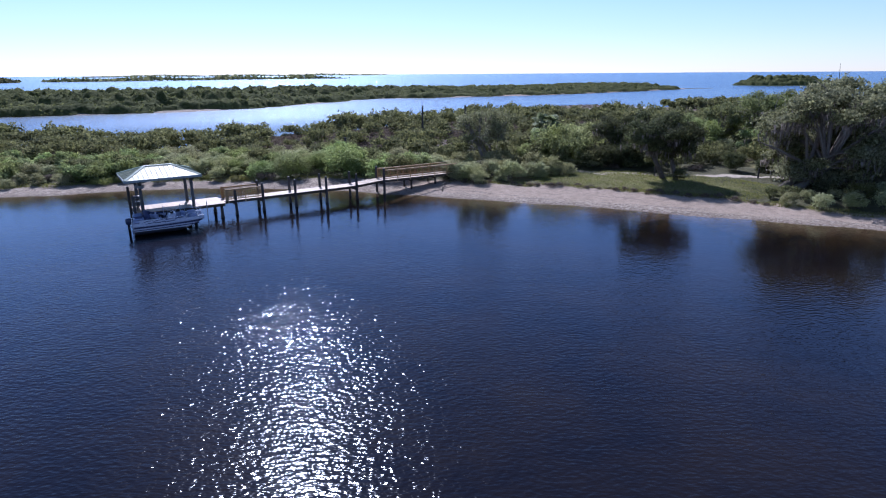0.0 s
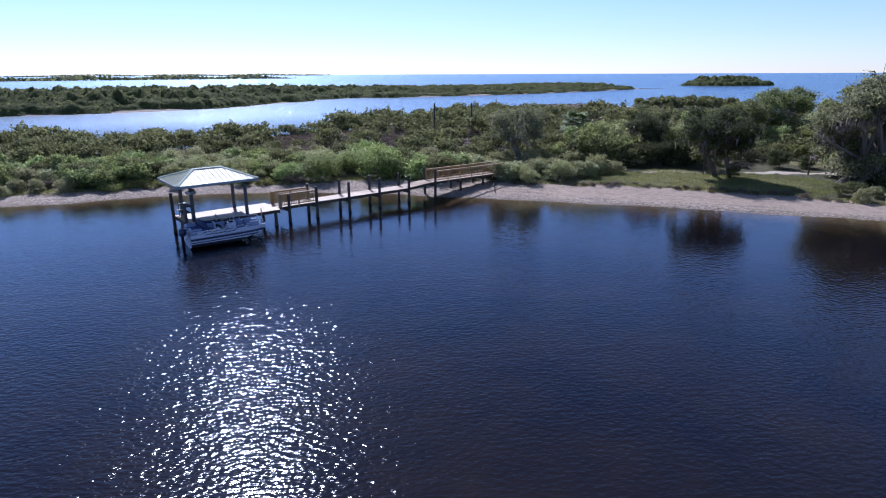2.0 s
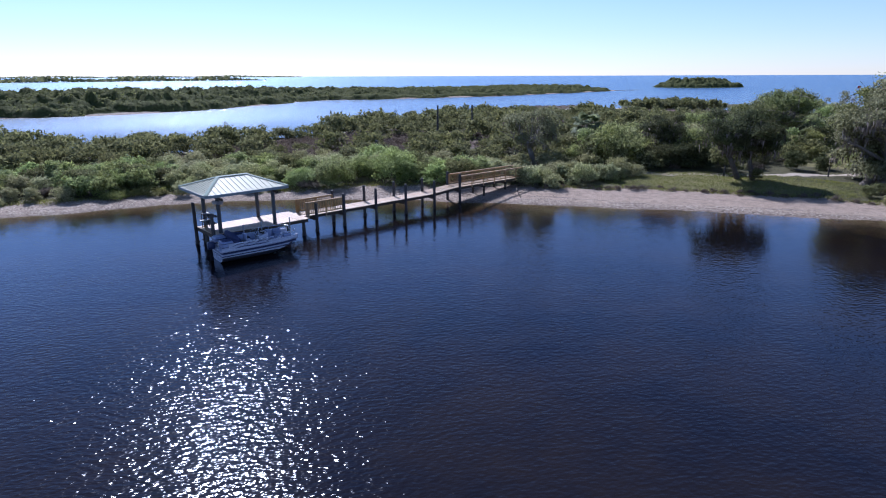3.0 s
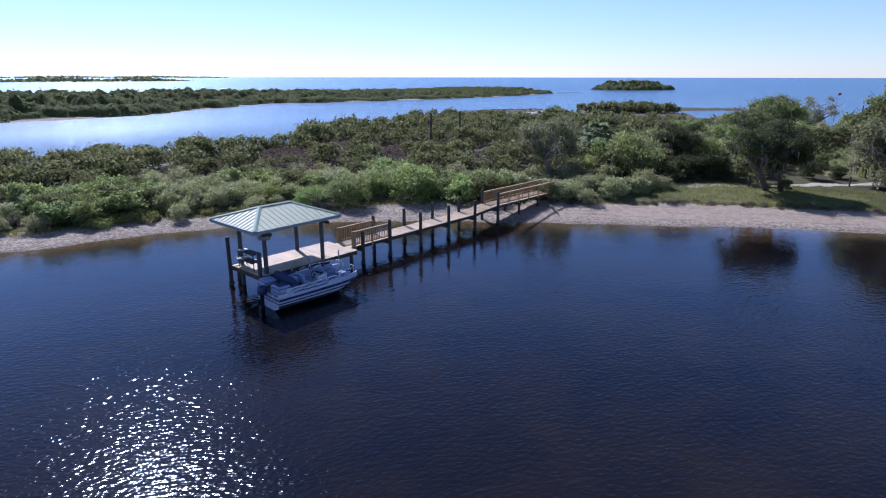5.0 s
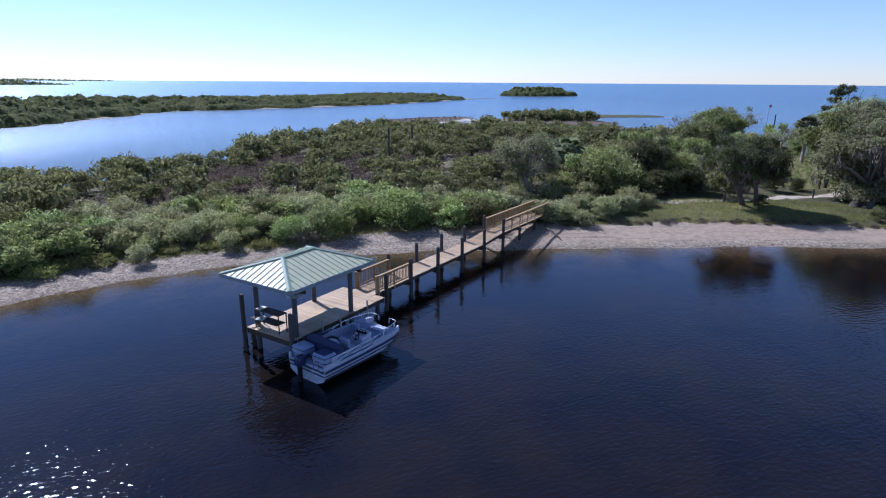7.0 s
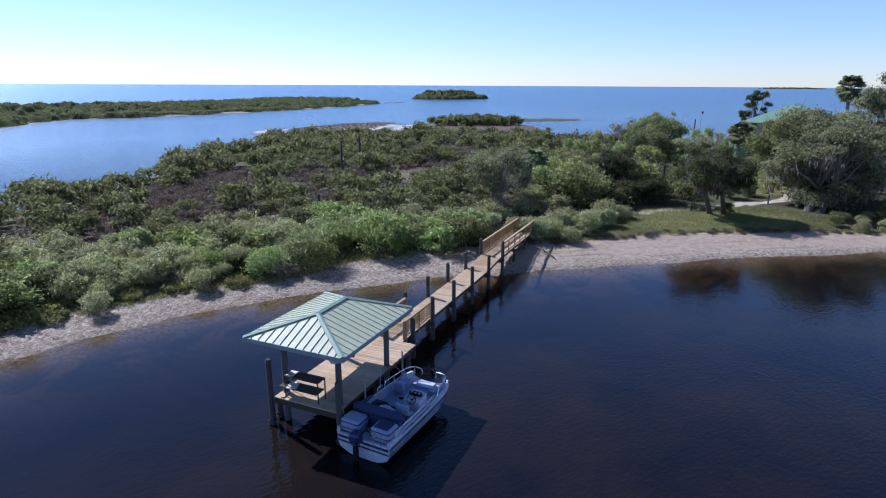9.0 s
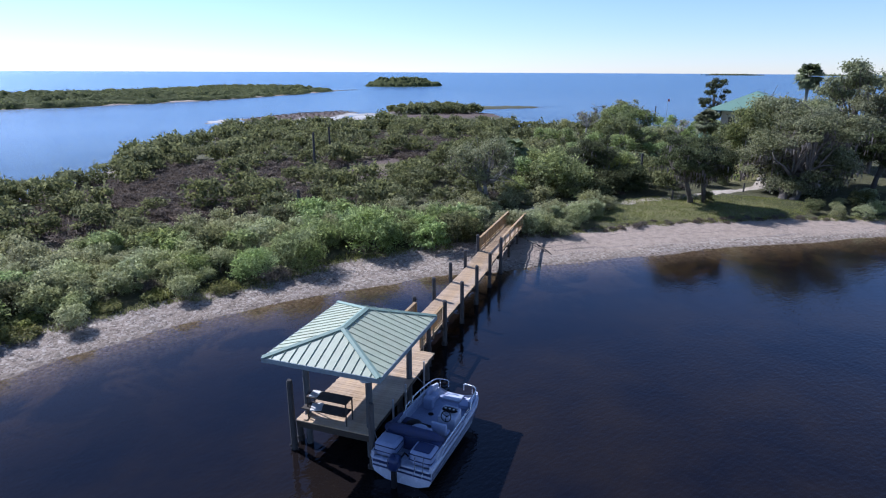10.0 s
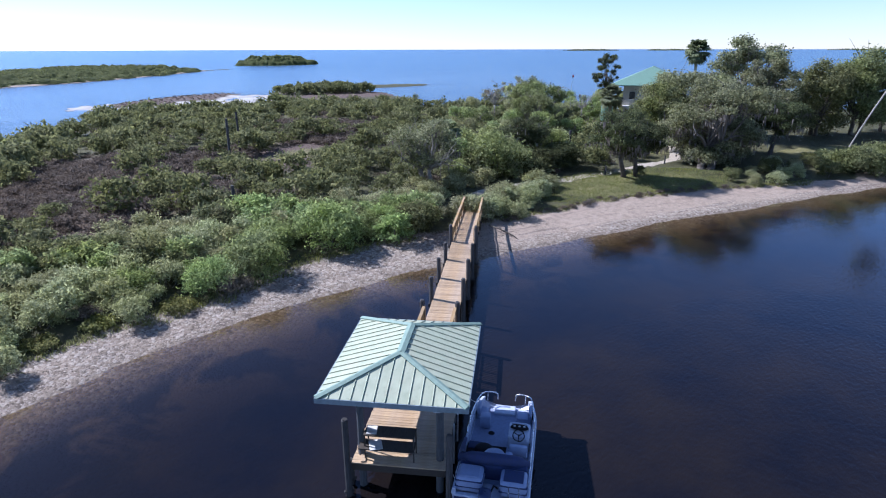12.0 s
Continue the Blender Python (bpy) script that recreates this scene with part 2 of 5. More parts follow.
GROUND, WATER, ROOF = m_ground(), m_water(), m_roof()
CAP = m_plain("hip_cap_green", (0.2, 0.27, 0.215), 0.6, 0.0, spec=0.2)
FASCIA = m_plain("fascia_grey_green", (0.20, 0.24, 0.25), 0.5)
DECK = m_wood("deck_boards", (0.27, 0.175, 0.085), (0.47, 0.335, 0.185), 1, 0.5, 9.0, 0.4)
RAIL = m_wood("rail_timber", (0.24, 0.15, 0.06), (0.42, 0.28, 0.12), 0)
PILE = m_wood("weathered_pile", (0.025, 0.023, 0.022), (0.085, 0.08, 0.076), 2)
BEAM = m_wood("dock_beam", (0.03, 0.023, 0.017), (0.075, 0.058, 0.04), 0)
POST = m_wood("roof_post", (0.045, 0.048, 0.05), (0.11, 0.115, 0.12), 2)
# white boat surfaces, with the blue shade under the roof put into their colour
SHADE_WHITE = m_plain("shade_blue_gelcoat", (0.4, 0.43, 0.52), 0.25, 0, 0.06)
SHADE_VINYL = m_plain("shade_blue_vinyl", (0.23, 0.27, 0.40), 0.5, 0, 0.1)
NAVY = m_plain("navy_canvas", (0.025, 0.035, 0.10), 0.8, 0, 0.25, 9)
BLACK = m_plain("black_plastic", (0.011, 0.011, 0.014), 0.75, 0, 0.3, spec=0.12)
HULL_SHADOW = m_plain("hull_shadow_gap", (0.02, 0.022, 0.035), 0.6)
STRIPE = m_plain("navy_stripe", (0.015, 0.025, 0.08), 0.3)
CHROME = m_plain("rail_tube", (0.75, 0.76, 0.78), 0.25, 0.9, 0.05)
# boat carpet, toned blue by the same shade
CARPET = m_plain("shade_blue_carpet", (0.22, 0.255, 0.37), 0.95, 0, 0.2, 12)
MUSSEL = m_plain("barnacle_crust", (0.05, 0.045, 0.04), 0.9, 0, 0.5, 25, 0.02)
ALU = m_plain("dull_aluminium", (0.45, 0.46, 0.47), 0.45, 0.7, 0.12)
BARK = m_bark("bark", (0.09, 0.075, 0.06), (0.22, 0.19, 0.16))
PALEBARK = m_bark("bleached_bark", (0.22, 0.20, 0.17), (0.42, 0.39, 0.34))
GREYBARK = m_bark("grey_bark", (0.13, 0.115, 0.095), (0.28, 0.255, 0.22))
DARKBARK = m_bark("dark_bark", (0.045, 0.038, 0.03), (0.12, 0.10, 0.08))
L_SALT = m_leaf("saltbush_leaf", (0.21, 0.226, 0.085), (0.32, 0.33, 0.135), 0.5, 0.85)
L_GREEN = m_leaf("shrub_leaf", (0.14, 0.19, 0.044), (0.25, 0.305, 0.082), 0.55, 0.75)
L_DARK = m_leaf("mangrove_leaf", (0.088, 0.098, 0.03), (0.168, 0.174, 0.056), 0.46, 0.9)
L_CEDAR = m_leaf("cedar_leaf", (0.092, 0.11, 0.028), (0.205, 0.222, 0.064), 0.46, 0.8)
L_BRIGHT = m_leaf("bright_leaf", (0.19, 0.23, 0.06), (0.32, 0.35, 0.105), 0.6, 0.7)
L_DEEP = m_leaf("deep_cedar_leaf", (0.043, 0.052, 0.017), (0.1, 0.112, 0.036), 0.36, 0.8)
L_OAK = m_leaf("oak_leaf", (0.122, 0.136, 0.054), (0.25, 0.262, 0.115), 0.48, 0.85)
L_ISLE = m_isle()
L_BROWN = m_leaf("dry_scrub", (0.085, 0.066, 0.046), (0.165, 0.132, 0.092), 0.35, 0.95)
L_GOLD = m_leaf("low_succulent", (0.12, 0.14, 0.022), (0.21, 0.215, 0.05), 0.45, 0.7)
L_PALM = m_leaf("palm_frond", (0.105, 0.13, 0.055), (0.2, 0.225, 0.1), 0.4, 0.7)
L_MOSS = m_leaf("hanging_moss", (0.11, 0.095, 0.075), (0.21, 0.18, 0.145), 0.4, 0.95)
BOARD = m_plain("worn_white_board", (0.5, 0.48, 0.44), 0.6, 0, 0.15)
STUCCO = m_plain("cream_siding", (0.60, 0.58, 0.52), 0.8, 0, 0.12)
RUBBLE = m_leaf("shell_rubble", (0.13, 0.098, 0.07), (0.37, 0.3, 0.225), 0.02, 0.85, 0.01, 0.55)
GLASS = m_plain("dark_pane", (0.02, 0.025, 0.03), 0.1)
GREENROOF = m_plain("far_roof_green", (0.16, 0.26, 0.185), 0.45, 0.1)
RED = m_plain("red_cloth", (0.5, 0.03, 0.03), 0.8)

# ---- building helpers ----


def tagged_thing(name, label, category, group="", at=(0, 0, 0), turn=0.0):
    ob = new(name)
    ob.empty_display_size = 0.3
    ob.matrix_world = pose(*at, 0, 0, turn)
    return tagged(ob, label, category, group)


def part(name, bm, material, parent, label="", smooth=False):
    me = bpy.data.meshes.new(name)
    bm.to_mesh(me)
    bm.free()
    me.materials.append(material)
    if smooth:
        me.polygons.foreach_set("use_smooth", [True] * len(me.polygons))
    ob = new(name, me)
    ob.parent = parent
    if label:
        tagged(ob, label)
    return ob


def quads(name, verts, faces, materials):
    """A mesh of faces with one number of corners, from arrays."""
    me = bpy.data.meshes.new(name)
    v, f = np.asarray(verts, np.float32), np.asarray(faces, np.int32)
    me.vertices.add(len(v))
    me.vertices.foreach_set("co", v.ravel())
    me.loops.add(f.size)
    me.loops.foreach_set("vertex_index", f.ravel())
    me.polygons.add(len(f))
    me.polygons.foreach_set("loop_start", np.arange(0, f.size, f.shape[1], dtype=np.int32))
    for m in materials:
        me.materials.append(m)
    me.update(calc_edges=True)
    return me


def box(bm, x0, x1, y0, y1, z0, z1, bevel=0.0):
    m = Matrix.LocRotScale(((x0 + x1) / 2, (y0 + y1) / 2, (z0 + z1) / 2), None, (x1 - x0, y1 - y0, z1 - z0))
    made = bmesh.ops.create_cube(bm, size=1, matrix=m)
    if bevel:
        edges = list({e for v in made["verts"] for e in v.link_edges})
        bmesh.ops.bevel(bm, geom=edges, offset=bevel, segments=2, affect="EDGES", profile=0.6)
    return bm


def tube(bm, points, radii, sides=8, cap=True):
    """A tapered tube through points."""
    rings = []
    pts = [Vector(p) for p in points]
    ref = Vector((0.31, 0.92, 0.17))
    for i, p in enumerate(pts):
        d = (pts[min(i + 1, len(pts) - 1)] - pts[max(i - 1, 0)]).normalized()
        a = d.cross(ref).normalized() if abs(d.dot(ref)) < 0.98 else d.cross(Vector((1, 0, 0))).normalized()
        b = d.cross(a)
        r = radii[i] if isinstance(radii, (list, tuple)) else radii
        rings.append([bm.verts.new(p + r * (math.cos(k * math.tau / sides) * a + math.sin(k * math.tau / sides) * b)) for k in range(sides)])
    for r0, r1 in zip(rings, rings[1:]):
        for k in range(sides):
            bm.faces.new((r0[k], r0[(k + 1) % sides], r1[(k + 1) % sides], r1[k]))
    if cap:
        bm.faces.new(rings[0][::-1])
        bm.faces.new(rings[-1])
    return bm


def slab(bm, corners, thick):
    """A flat plate from a top outline, thickened downwards."""
    top = [bm.verts.new(c) for c in corners]
    low = [bm.verts.new((c[0], c[1], c[2] - thick)) for c in corners]
    bm.faces.new(top)
    bm.faces.new(low[::-1])
    n = len(top)
    for i in range(n):
        bm.faces.new((top[i], low[i], low[(i + 1) % n], top[(i + 1) % n]))
    return bm


# ---- the plan of land and water ----
BANK = [(-400, 20), (-150, 37), (-90, 49), (-60, 53.0), (-45, 56.0), (-40, 56.4), (-37, 57.3), (-34, 58.5), (-31, 59.1), (-26.6, 59.9), (-18.2, 59.5), (-10.9, 58.1), (-4.6, 55.9),
        (3, 53.2), (9.3, 50.8), (15.8, 48.2), (21.8, 45.4), (28.5, 42.4), (38.7, 37.9), (55, 33), (110, 22), (400, 10)]
BACK = [(400, 40), (130, 52), (104, 70), (96, 95), (84, 120), (60, 142), (48, 154), (34, 153), (19, 158), (8, 158), (1, 149), (-7, 141), (-14, 131.5), (-20, 120),
        (-26, 109), (-33, 101), (-42, 96), (-54, 96), (-66, 99), (-86, 104), (-150, 113), (-400, 120)]
LONG_ISLE = [(-400, 150), (-150, 164), (-120, 171), (-98, 180), (-82, 187), (-68, 201), (-55, 223), (-44, 246), (-36, 266), (-28, 278), (0, 285), (28, 297), (52, 308), (75, 324), (112, 354), (156, 392),
             (148, 428), (128, 468), (96, 474), (60, 436), (30, 392), (0, 358), (-40, 330), (-90, 275), (-180, 228), (-400, 215)]
ROUND_ISLE = [(232, 484), (253, 461), (281, 459), (305, 471), (312, 495), (281, 514), (246, 507)]
MUD = [(54, 146), (58, 172), (66, 187), (73, 198), (86, 206), (104, 206), (118, 208), (132, 201), (140, 193), (136, 187), (124, 188), (112, 192), (101, 186), (98, 173), (92, 160), (80, 140)]
REEF = [(22, 187), (27, 197), (36, 202), (46, 207), (62, 210), (67, 205), (57, 195), (50, 189), (38, 187), (33, 181)]
SPIT = [(150, 388), (166, 399), (184, 409), (186, 412), (166, 405), (150, 400)]


def plan_distance(px, py, outline):
    """Distance to an outline of the plan, positive inside."""
    p = np.stack([px, py], -1)
    o = np.array(outline, float)
    best, inside = np.full(px.shape, 1e9), np.zeros(px.shape, bool)
    for a, b in zip(o, np.roll(o, -1, 0)):
        ab = b - a
        t = np.clip(((p - a) @ ab) / (ab @ ab), 0, 1)
        best = np.minimum(best, np.hypot(*np.moveaxis(p - a - t[..., None] * ab, -1, 0)))
        cross = ((a[1] > py) != (b[1] > py)) & (px < (b[0] - a[0]) * (py - a[1]) / (b[1] - a[1] + 1e-12) + a[0])
        inside ^= cross
    return np.where(inside, best, -best)


def wobble(x, y, size, seed=0.0):
    """A smooth uneven value about -1..1 over the plan, size in metres."""
    k = math.tau / size
    return (np.sin(k * x * 0.9 + 1.7 * np.sin(k * y * 0.43 + seed)) + np.sin(k * y * 0.8 + 2.1 * np.sin(k * x * 0.37 + seed * 2.3)) + np.sin(k * 1.9 * (x * 0.6 + y * 0.8) + seed * 5)) / 3


def near_bank(x):
    b = np.array(BANK)
    return np.interp(x, b[:, 0], b[:, 1])


def ellipse(x, y, cx, cy, rx, ry, turn=0.0):
    """1 in the middle of an ellipse, 0 at its edge, negative outside."""
    c, s = math.cos(radians(turn)), math.sin(radians(turn))
    dx, dy = x - cx, y - cy
    return 1 - np.hypot((c * dx + s * dy) / rx, (-s * dx + c * dy) / ry)


def line_distance(x, y, pts):
    best = np.full(np.shape(x), 1e9)
    for (ax, ay), (bx, by) in zip(pts, pts[1:]):
        t = np.clip(((x - ax) * (bx - ax) + (y - ay) * (by - ay)) / ((bx - ax) ** 2 + (by - ay) ** 2), 0, 1)
        best = np.minimum(best, np.hypot(x - ax - t * (bx - ax), y - ay - t * (by - ay)))
    return best


def beach_wide(x):
    """How far the scrub or lawn stays back from the water."""
    return np.interp(x, [-60, -33, -25, -19, -14, -11, -6, -2, 6, 12, 22, 30, 40], [3.5, 3.7, 3.0, 2.9, 4.8, 4.6, 5.5, 5.6, 5.9, 6.6, 6.0, 4.2, 3.2])


PATH_LINE = [(1.5, 64.0), (4.6, 65.2), (9, 65.2), (16, 62.3), (21, 60.9), (27, 59.4), (34, 58.0), (42, 61), (55, 68)]
LAND = BANK + BACK


def land_height(x, y):
    d = plan_distance(x, y, LAND) + 0.35 * wobble(x, y, 7.0)
    up = np.where(d < 6.5, 0.1 * d, 0.65 + 0.5 * (1 - np.exp(-np.maximum(d - 6.5, 0) / 7)))
    up = up + np.clip(d - 3, 0, 3) / 3 * 0.10 * wobble(x, y, 5, 2) + np.clip(d, 0, 2) * 0.03 * wobble(x, y, 1.9, 1)
    flat = np.clip((y - 125) / 25, 0, 1)
    up = np.where(d > 0, up * (1 - 0.55 * flat), up)
    bed = np.maximum(-0.13 * -d - 0.02, -2.4)
    h = np.where(d > 0, up, bed)
    # low banks raised where the water glints around the reef
    glint_bars = np.maximum(ellipse(x, y, 44, 181, 30, 15, 35), ellipse(x, y, 24, 189, 12, 9, 20))
    h = np.maximum(h, np.where(glint_bars > 0, 0.13 - 0.24 * np.abs(wobble(x, y, 13, 2.0) + 0.5 * wobble(x, y, 7, 1.0)), -2.4))
    for isle, top in ((LONG_ISLE, 0.8), (ROUND_ISLE, 1.2), (REEF, 0.45), (MUD, 0.35), (SPIT, 0.3)):
        e = plan_distance(x, y, isle) + 1.2 * wobble(x, y, 17, 3) + 1.3 * wobble(x, y, 6.5, 1)
        h = np.maximum(h, np.where(e > 0, np.minimum(0.12 * e, top), np.maximum(0.15 * e, -2.4)))
    return h


def axis(dense, mid, step, edge=4700):
    parts = [np.arange(dense[0], dense[1], step), np.arange(mid[0], dense[0], 3.5), np.arange(dense[1], mid[1], 3.5)]
    parts += [np.geomspace(abs(mid[0]), edge, 14)[1:] * -1, np.geomspace(mid[1], edge, 14)[1:]]
    return np.unique(np.round(np.concatenate(parts), 3))


def sheet(name, heights, material, attrs, label, kind_name, step):
    gx, gy = axis((-62, 46), (-240, 300), step), axis((36, 74), (-60, 450), step)
    x, y = np.meshgrid(gx, gy)
    h = land_height(x, y)
    z = heights(x, y, h)
    n, m = x.shape
    i = np.arange(n * m).reshape(n, m)
    me = quads(name, np.stack([x, y, z], -1).reshape(-1, 3), np.stack([i[:-1, :-1], i[:-1, 1:], i[1:, 1:], i[1:, :-1]], -1).reshape(-1, 4), [material])
    for key, values in attrs(x, y, h).items():
        me.attributes.new(key, "FLOAT", "POINT").data.foreach_set("value", np.ascontiguousarray(values, np.float32).ravel())
    me.polygons.foreach_set("use_smooth", [True] * len(me.polygons))
    return tagged(new(name, me), label, kind_name, kind="structure")


def ground_masks(x, y, h):
    d = plan_distance(x, y, LAND)
    shore = y - near_bank(x)
    beach = np.clip((beach_wide(x) + 0.4 + 0.7 * wobble(x, y, 6) - shore) / 1.2 + 0.5, 0, 1) * (y < 80)
    beach = np.maximum(beach, np.clip((4.0 - d) / 1.5, 0, 1) * (y > 80) * (d > -3))
    beach = np.maximum(beach, np.clip((3.8 - plan_distance(x, y, LONG_ISLE)) / 2, 0, 1) * 0.9 * (y > 150) * (plan_distance(x, y, LONG_ISLE) > -6))
    lawn = np.clip(np.maximum(np.maximum(ellipse(x, y, 19.5, 56.8, 11, 4.4, -24), 0.3 * ellipse(x, y, 8, 94, 14, 6, 12)), np.maximum(np.maximum(ellipse(x, y, 40, 66, 9, 8), ellipse(x, y, 50, 73.5, 20, 6, 38)), ellipse(x, y, 50, 47, 9, 3.5, -18))) * 2.5, 0, 1)
    walk_worn = np.clip((0.6 - line_distance(x, y, PATH_LINE)) / 0.5 + 0.5, 0, 1)
    marsh = np.clip(np.maximum(np.maximum(np.maximum(ellipse(x, y, -16, 94, 9, 20, -22), ellipse(x, y, -26, 96, 7.5, 20, -8)), ellipse(x, y, 18, 102, 7, 13, -30)), np.maximum(ellipse(x, y, 92, 170, 50, 12, -8), np.maximum(ellipse(x, y, 48, 200, 34, 22, 0), ellipse(x, y, 8, 94, 16, 8, 12)))) * 3 + 0.3, 0, 1)
    # mask of the banks that carry the painted water glint
    glint_bars = np.clip(np.maximum(ellipse(x, y, 44, 181, 32, 17, 35), ellipse(x, y, 24, 189, 13, 10, 20)) * 4, 0, 1) * (plan_distance(x, y, REEF) < -1)
    shell = np.where(x < -4, 0.95, np.clip(0.85 - shore / 4.5, 0.1, 0.9))
    return {"beach": np.maximum(beach, glint_bars), "lawn": lawn, "path": walk_worn, "marsh": marsh * (glint_bars < 0.2), "shore": shore, "bank": x - 0.45 * y, "shell": shell, "glint_bar": glint_bars}


ground = sheet("ground", lambda x, y, h: h, GROUND, ground_masks, "pale shell-sand beach, grass and scrub soil sloping into water", "ground", 0.55)
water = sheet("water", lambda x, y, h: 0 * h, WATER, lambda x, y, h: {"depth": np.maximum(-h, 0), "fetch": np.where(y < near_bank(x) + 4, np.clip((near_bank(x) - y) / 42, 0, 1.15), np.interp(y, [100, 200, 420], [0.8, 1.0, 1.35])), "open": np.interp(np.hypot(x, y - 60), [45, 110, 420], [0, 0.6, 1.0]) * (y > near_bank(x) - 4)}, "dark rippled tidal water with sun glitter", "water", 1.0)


def height_at(x, y):
    return float(land_height(np.array([float(x)]), np.array([float(y)]))[0])


# ---- plants ----


def leaf_quads(centres, outward, size, rng, lean=0.5, slim=0.55):
    """One diamond leaf or sprig at each centre, facing more or less outward."""
    n = len(centres)
    nor = outward + rng.normal(0, lean, (n, 3)) + (0, 0, 0.25)
    nor /= np.linalg.norm(nor, axis=1, keepdims=True) + 1e-9
    a = np.cross(nor, rng.normal(0, 1, (n, 3)))
    a /= np.linalg.norm(a, axis=1, keepdims=True) + 1e-9
    b = np.cross(nor, a)
    s = size * rng.uniform(0.6, 1.4, (n, 1))
    v = np.stack([centres + a * s * 1.2, centres - a * s * 0.8 + b * s * slim * 1.3 + nor * s * 0.2, centres - a * s * 0.8 - b * s * slim * 1.3 + nor * s * 0.2], 1)
    return v.reshape(-1, 3)


def lobes_of(rng, radius, height, count, low=0.25):
    """Uneven clumps that make up a bush."""
    ang, rad = rng.uniform(0, math.tau, count), radius * np.sqrt(rng.uniform(0, 1, count)) * 0.72
    r = radius * rng.uniform(0.2, 0.44, count)
    top = height * (1 - 0.45 * (rad / radius) ** 2) * rng.uniform(0.75, 1.08, count)
    z = np.where(rng.uniform(0, 1, count) < 0.38, top * rng.uniform(0.12, 0.55, count), top - r * 0.8)
    rad = np.where(z < top * 0.5, np.maximum(rad, radius * 0.5), rad)
    return np.stack([rad * np.cos(ang), rad * np.sin(ang), np.maximum(z, low * r)], 1), r


def lobe_leaves(rng, centres, radii, count, size, flat=0.8, lean=1.3, slim=0.55, down=-0.45):
    pick = rng.choice(len(radii), count, p=radii**2 / (radii**2).sum())
    d = rng.normal(0, 1, (count, 3))
    d[:, 2] = np.where(d[:, 2] < down, -d[:, 2] * 0.5, d[:, 2])
    d /= np.linalg.norm(d, axis=1, keepdims=True)
    reach = np.where(rng.uniform(0, 1, (count, 1)) < 0.16, rng.uniform(1.0, 1.42, (count, 1)), rng.uniform(0.45, 1.12, (count, 1))) * (1 + 0.22 * np.sin(7 * d[:, :1] + 5 * d[:, 1:2] + pick[:, None]))
    p = centres[pick] + d * radii[pick][:, None] * reach * (1, 1, flat)
    gap = np.min(np.linalg.norm(p[:, None] - centres[None], axis=2) / radii[None] + 10 * (np.arange(len(radii))[None] == pick[:, None]), axis=1)
    keep = (gap > 0.5) & (p[:, 2] > 0.02)
    return leaf_quads(p[keep], d[keep], size, rng, lean, slim)


def faces_for(v):
    return np.arange(len(v)).reshape(-1, 3)


def stems(bm, rng, centres, base_r, sides=4):
    for c in centres:
        root = Vector((c[0] * 0.2 + rng.uniform(-0.1, 0.1), c[1] * 0.2 + rng.uniform(-0.1, 0.1), -0.1))
        tip = Vector(c)
        midp = root.lerp(tip, 0.5) + Vector(rng.normal(0, 0.08, 3))
        tube(bm, (root, midp, tip), [base_r, base_r * 0.7, base_r * 0.35], sides)


def bush_kind(seed, material, radius, height, lobes, leaves, size, bark=BARK, **kw):
    rng = np.random.default_rng(seed)
    c, r = lobes_of(rng, radius, height, lobes)
    v = lobe_leaves(rng, c, r, leaves, size, **kw)
    leaf_mesh = quads("foliage", v, faces_for(v), [material])
    bm = bmesh.new()
    stems(bm, rng, c[: min(len(c), 6)], 0.03)
    stem_mesh = bpy.data.meshes.new("stem")
    bm.to_mesh(stem_mesh)
    bm.free()
    stem_mesh.materials.append(bark)
    return leaf_mesh, stem_mesh


def plant(name, meshes, label, category, group, x, y, turn, scale, sink=0.05):
    root = new(name, meshes[0])
    root.matrix_world = Matrix.LocRotScale((x, y, height_at(x, y) - sink), Euler((0, 0, turn)), Vector((scale, scale, scale * random.uniform(0.88, 1.12))))
    st = tagged(new("stem", meshes[1]), kind="stuff")
    st.parent = root
    return tagged(root, label, category, group)


def scatter(seed, count, x0, x1, y0, y1, gap, ok):
    """Places at least gap apart where ok holds (ok takes arrays)."""
    rng = np.random.default_rng(seed)
    tries = max(2000, int((x1 - x0) * (y1 - y0) / gap**2 * 6))
    px, py = rng.uniform(x0, x1, tries), rng.uniform(y0, y1, tries)
    good = ok(px, py)
    found, cell = [], {}
    for x, y in zip(px[good].tolist(), py[good].tolist()):
        key = (int(x // gap), int(y // gap))
        if any((x - a) ** 2 + (y - b) ** 2 < gap * gap for i in (-1, 0, 1) for j in (-1, 0, 1) for a, b in cell.get((key[0] + i, key[1] + j), ())):
            continue
        cell.setdefault(key, []).append((x, y))
        found.append((x, y))
        if len(found) >= count:
            break
    return found


def brownness(x, y):
    patches = ((-15, 95, 9, 14, -22), (-25, 91, 8, 12, -8), (22, 108, 8, 14, -18), (-6, 99, 10, 7, 10), (-14, 84, 7, 5, 0), (30, 108, 8, 6, 0))
    return np.maximum.reduce([ellipse(x, y, *q) for q in patches]) + 0.04 - 0.22 * wobble(x, y, 7.5, 6.0)


def open_ground(x, y):
    """Lawn, paths, clearings, where no shrub grows."""
    bare = np.maximum.reduce([ellipse(x, y, 20, 57, 13, 5.4, -24), ellipse(x, y, 8, 94, 13, 5, 12), ellipse(x, y, 50, 47, 8, 3, -18), ellipse(x, y, 40, 62, 10, 6), ellipse(x, y, 50, 73.5, 18, 4.6, 38)])
    return (line_distance(x, y, PATH_LINE) < 1.6) | (bare > 0)


def inland(x, y):
    return plan_distance(x, y, LAND)


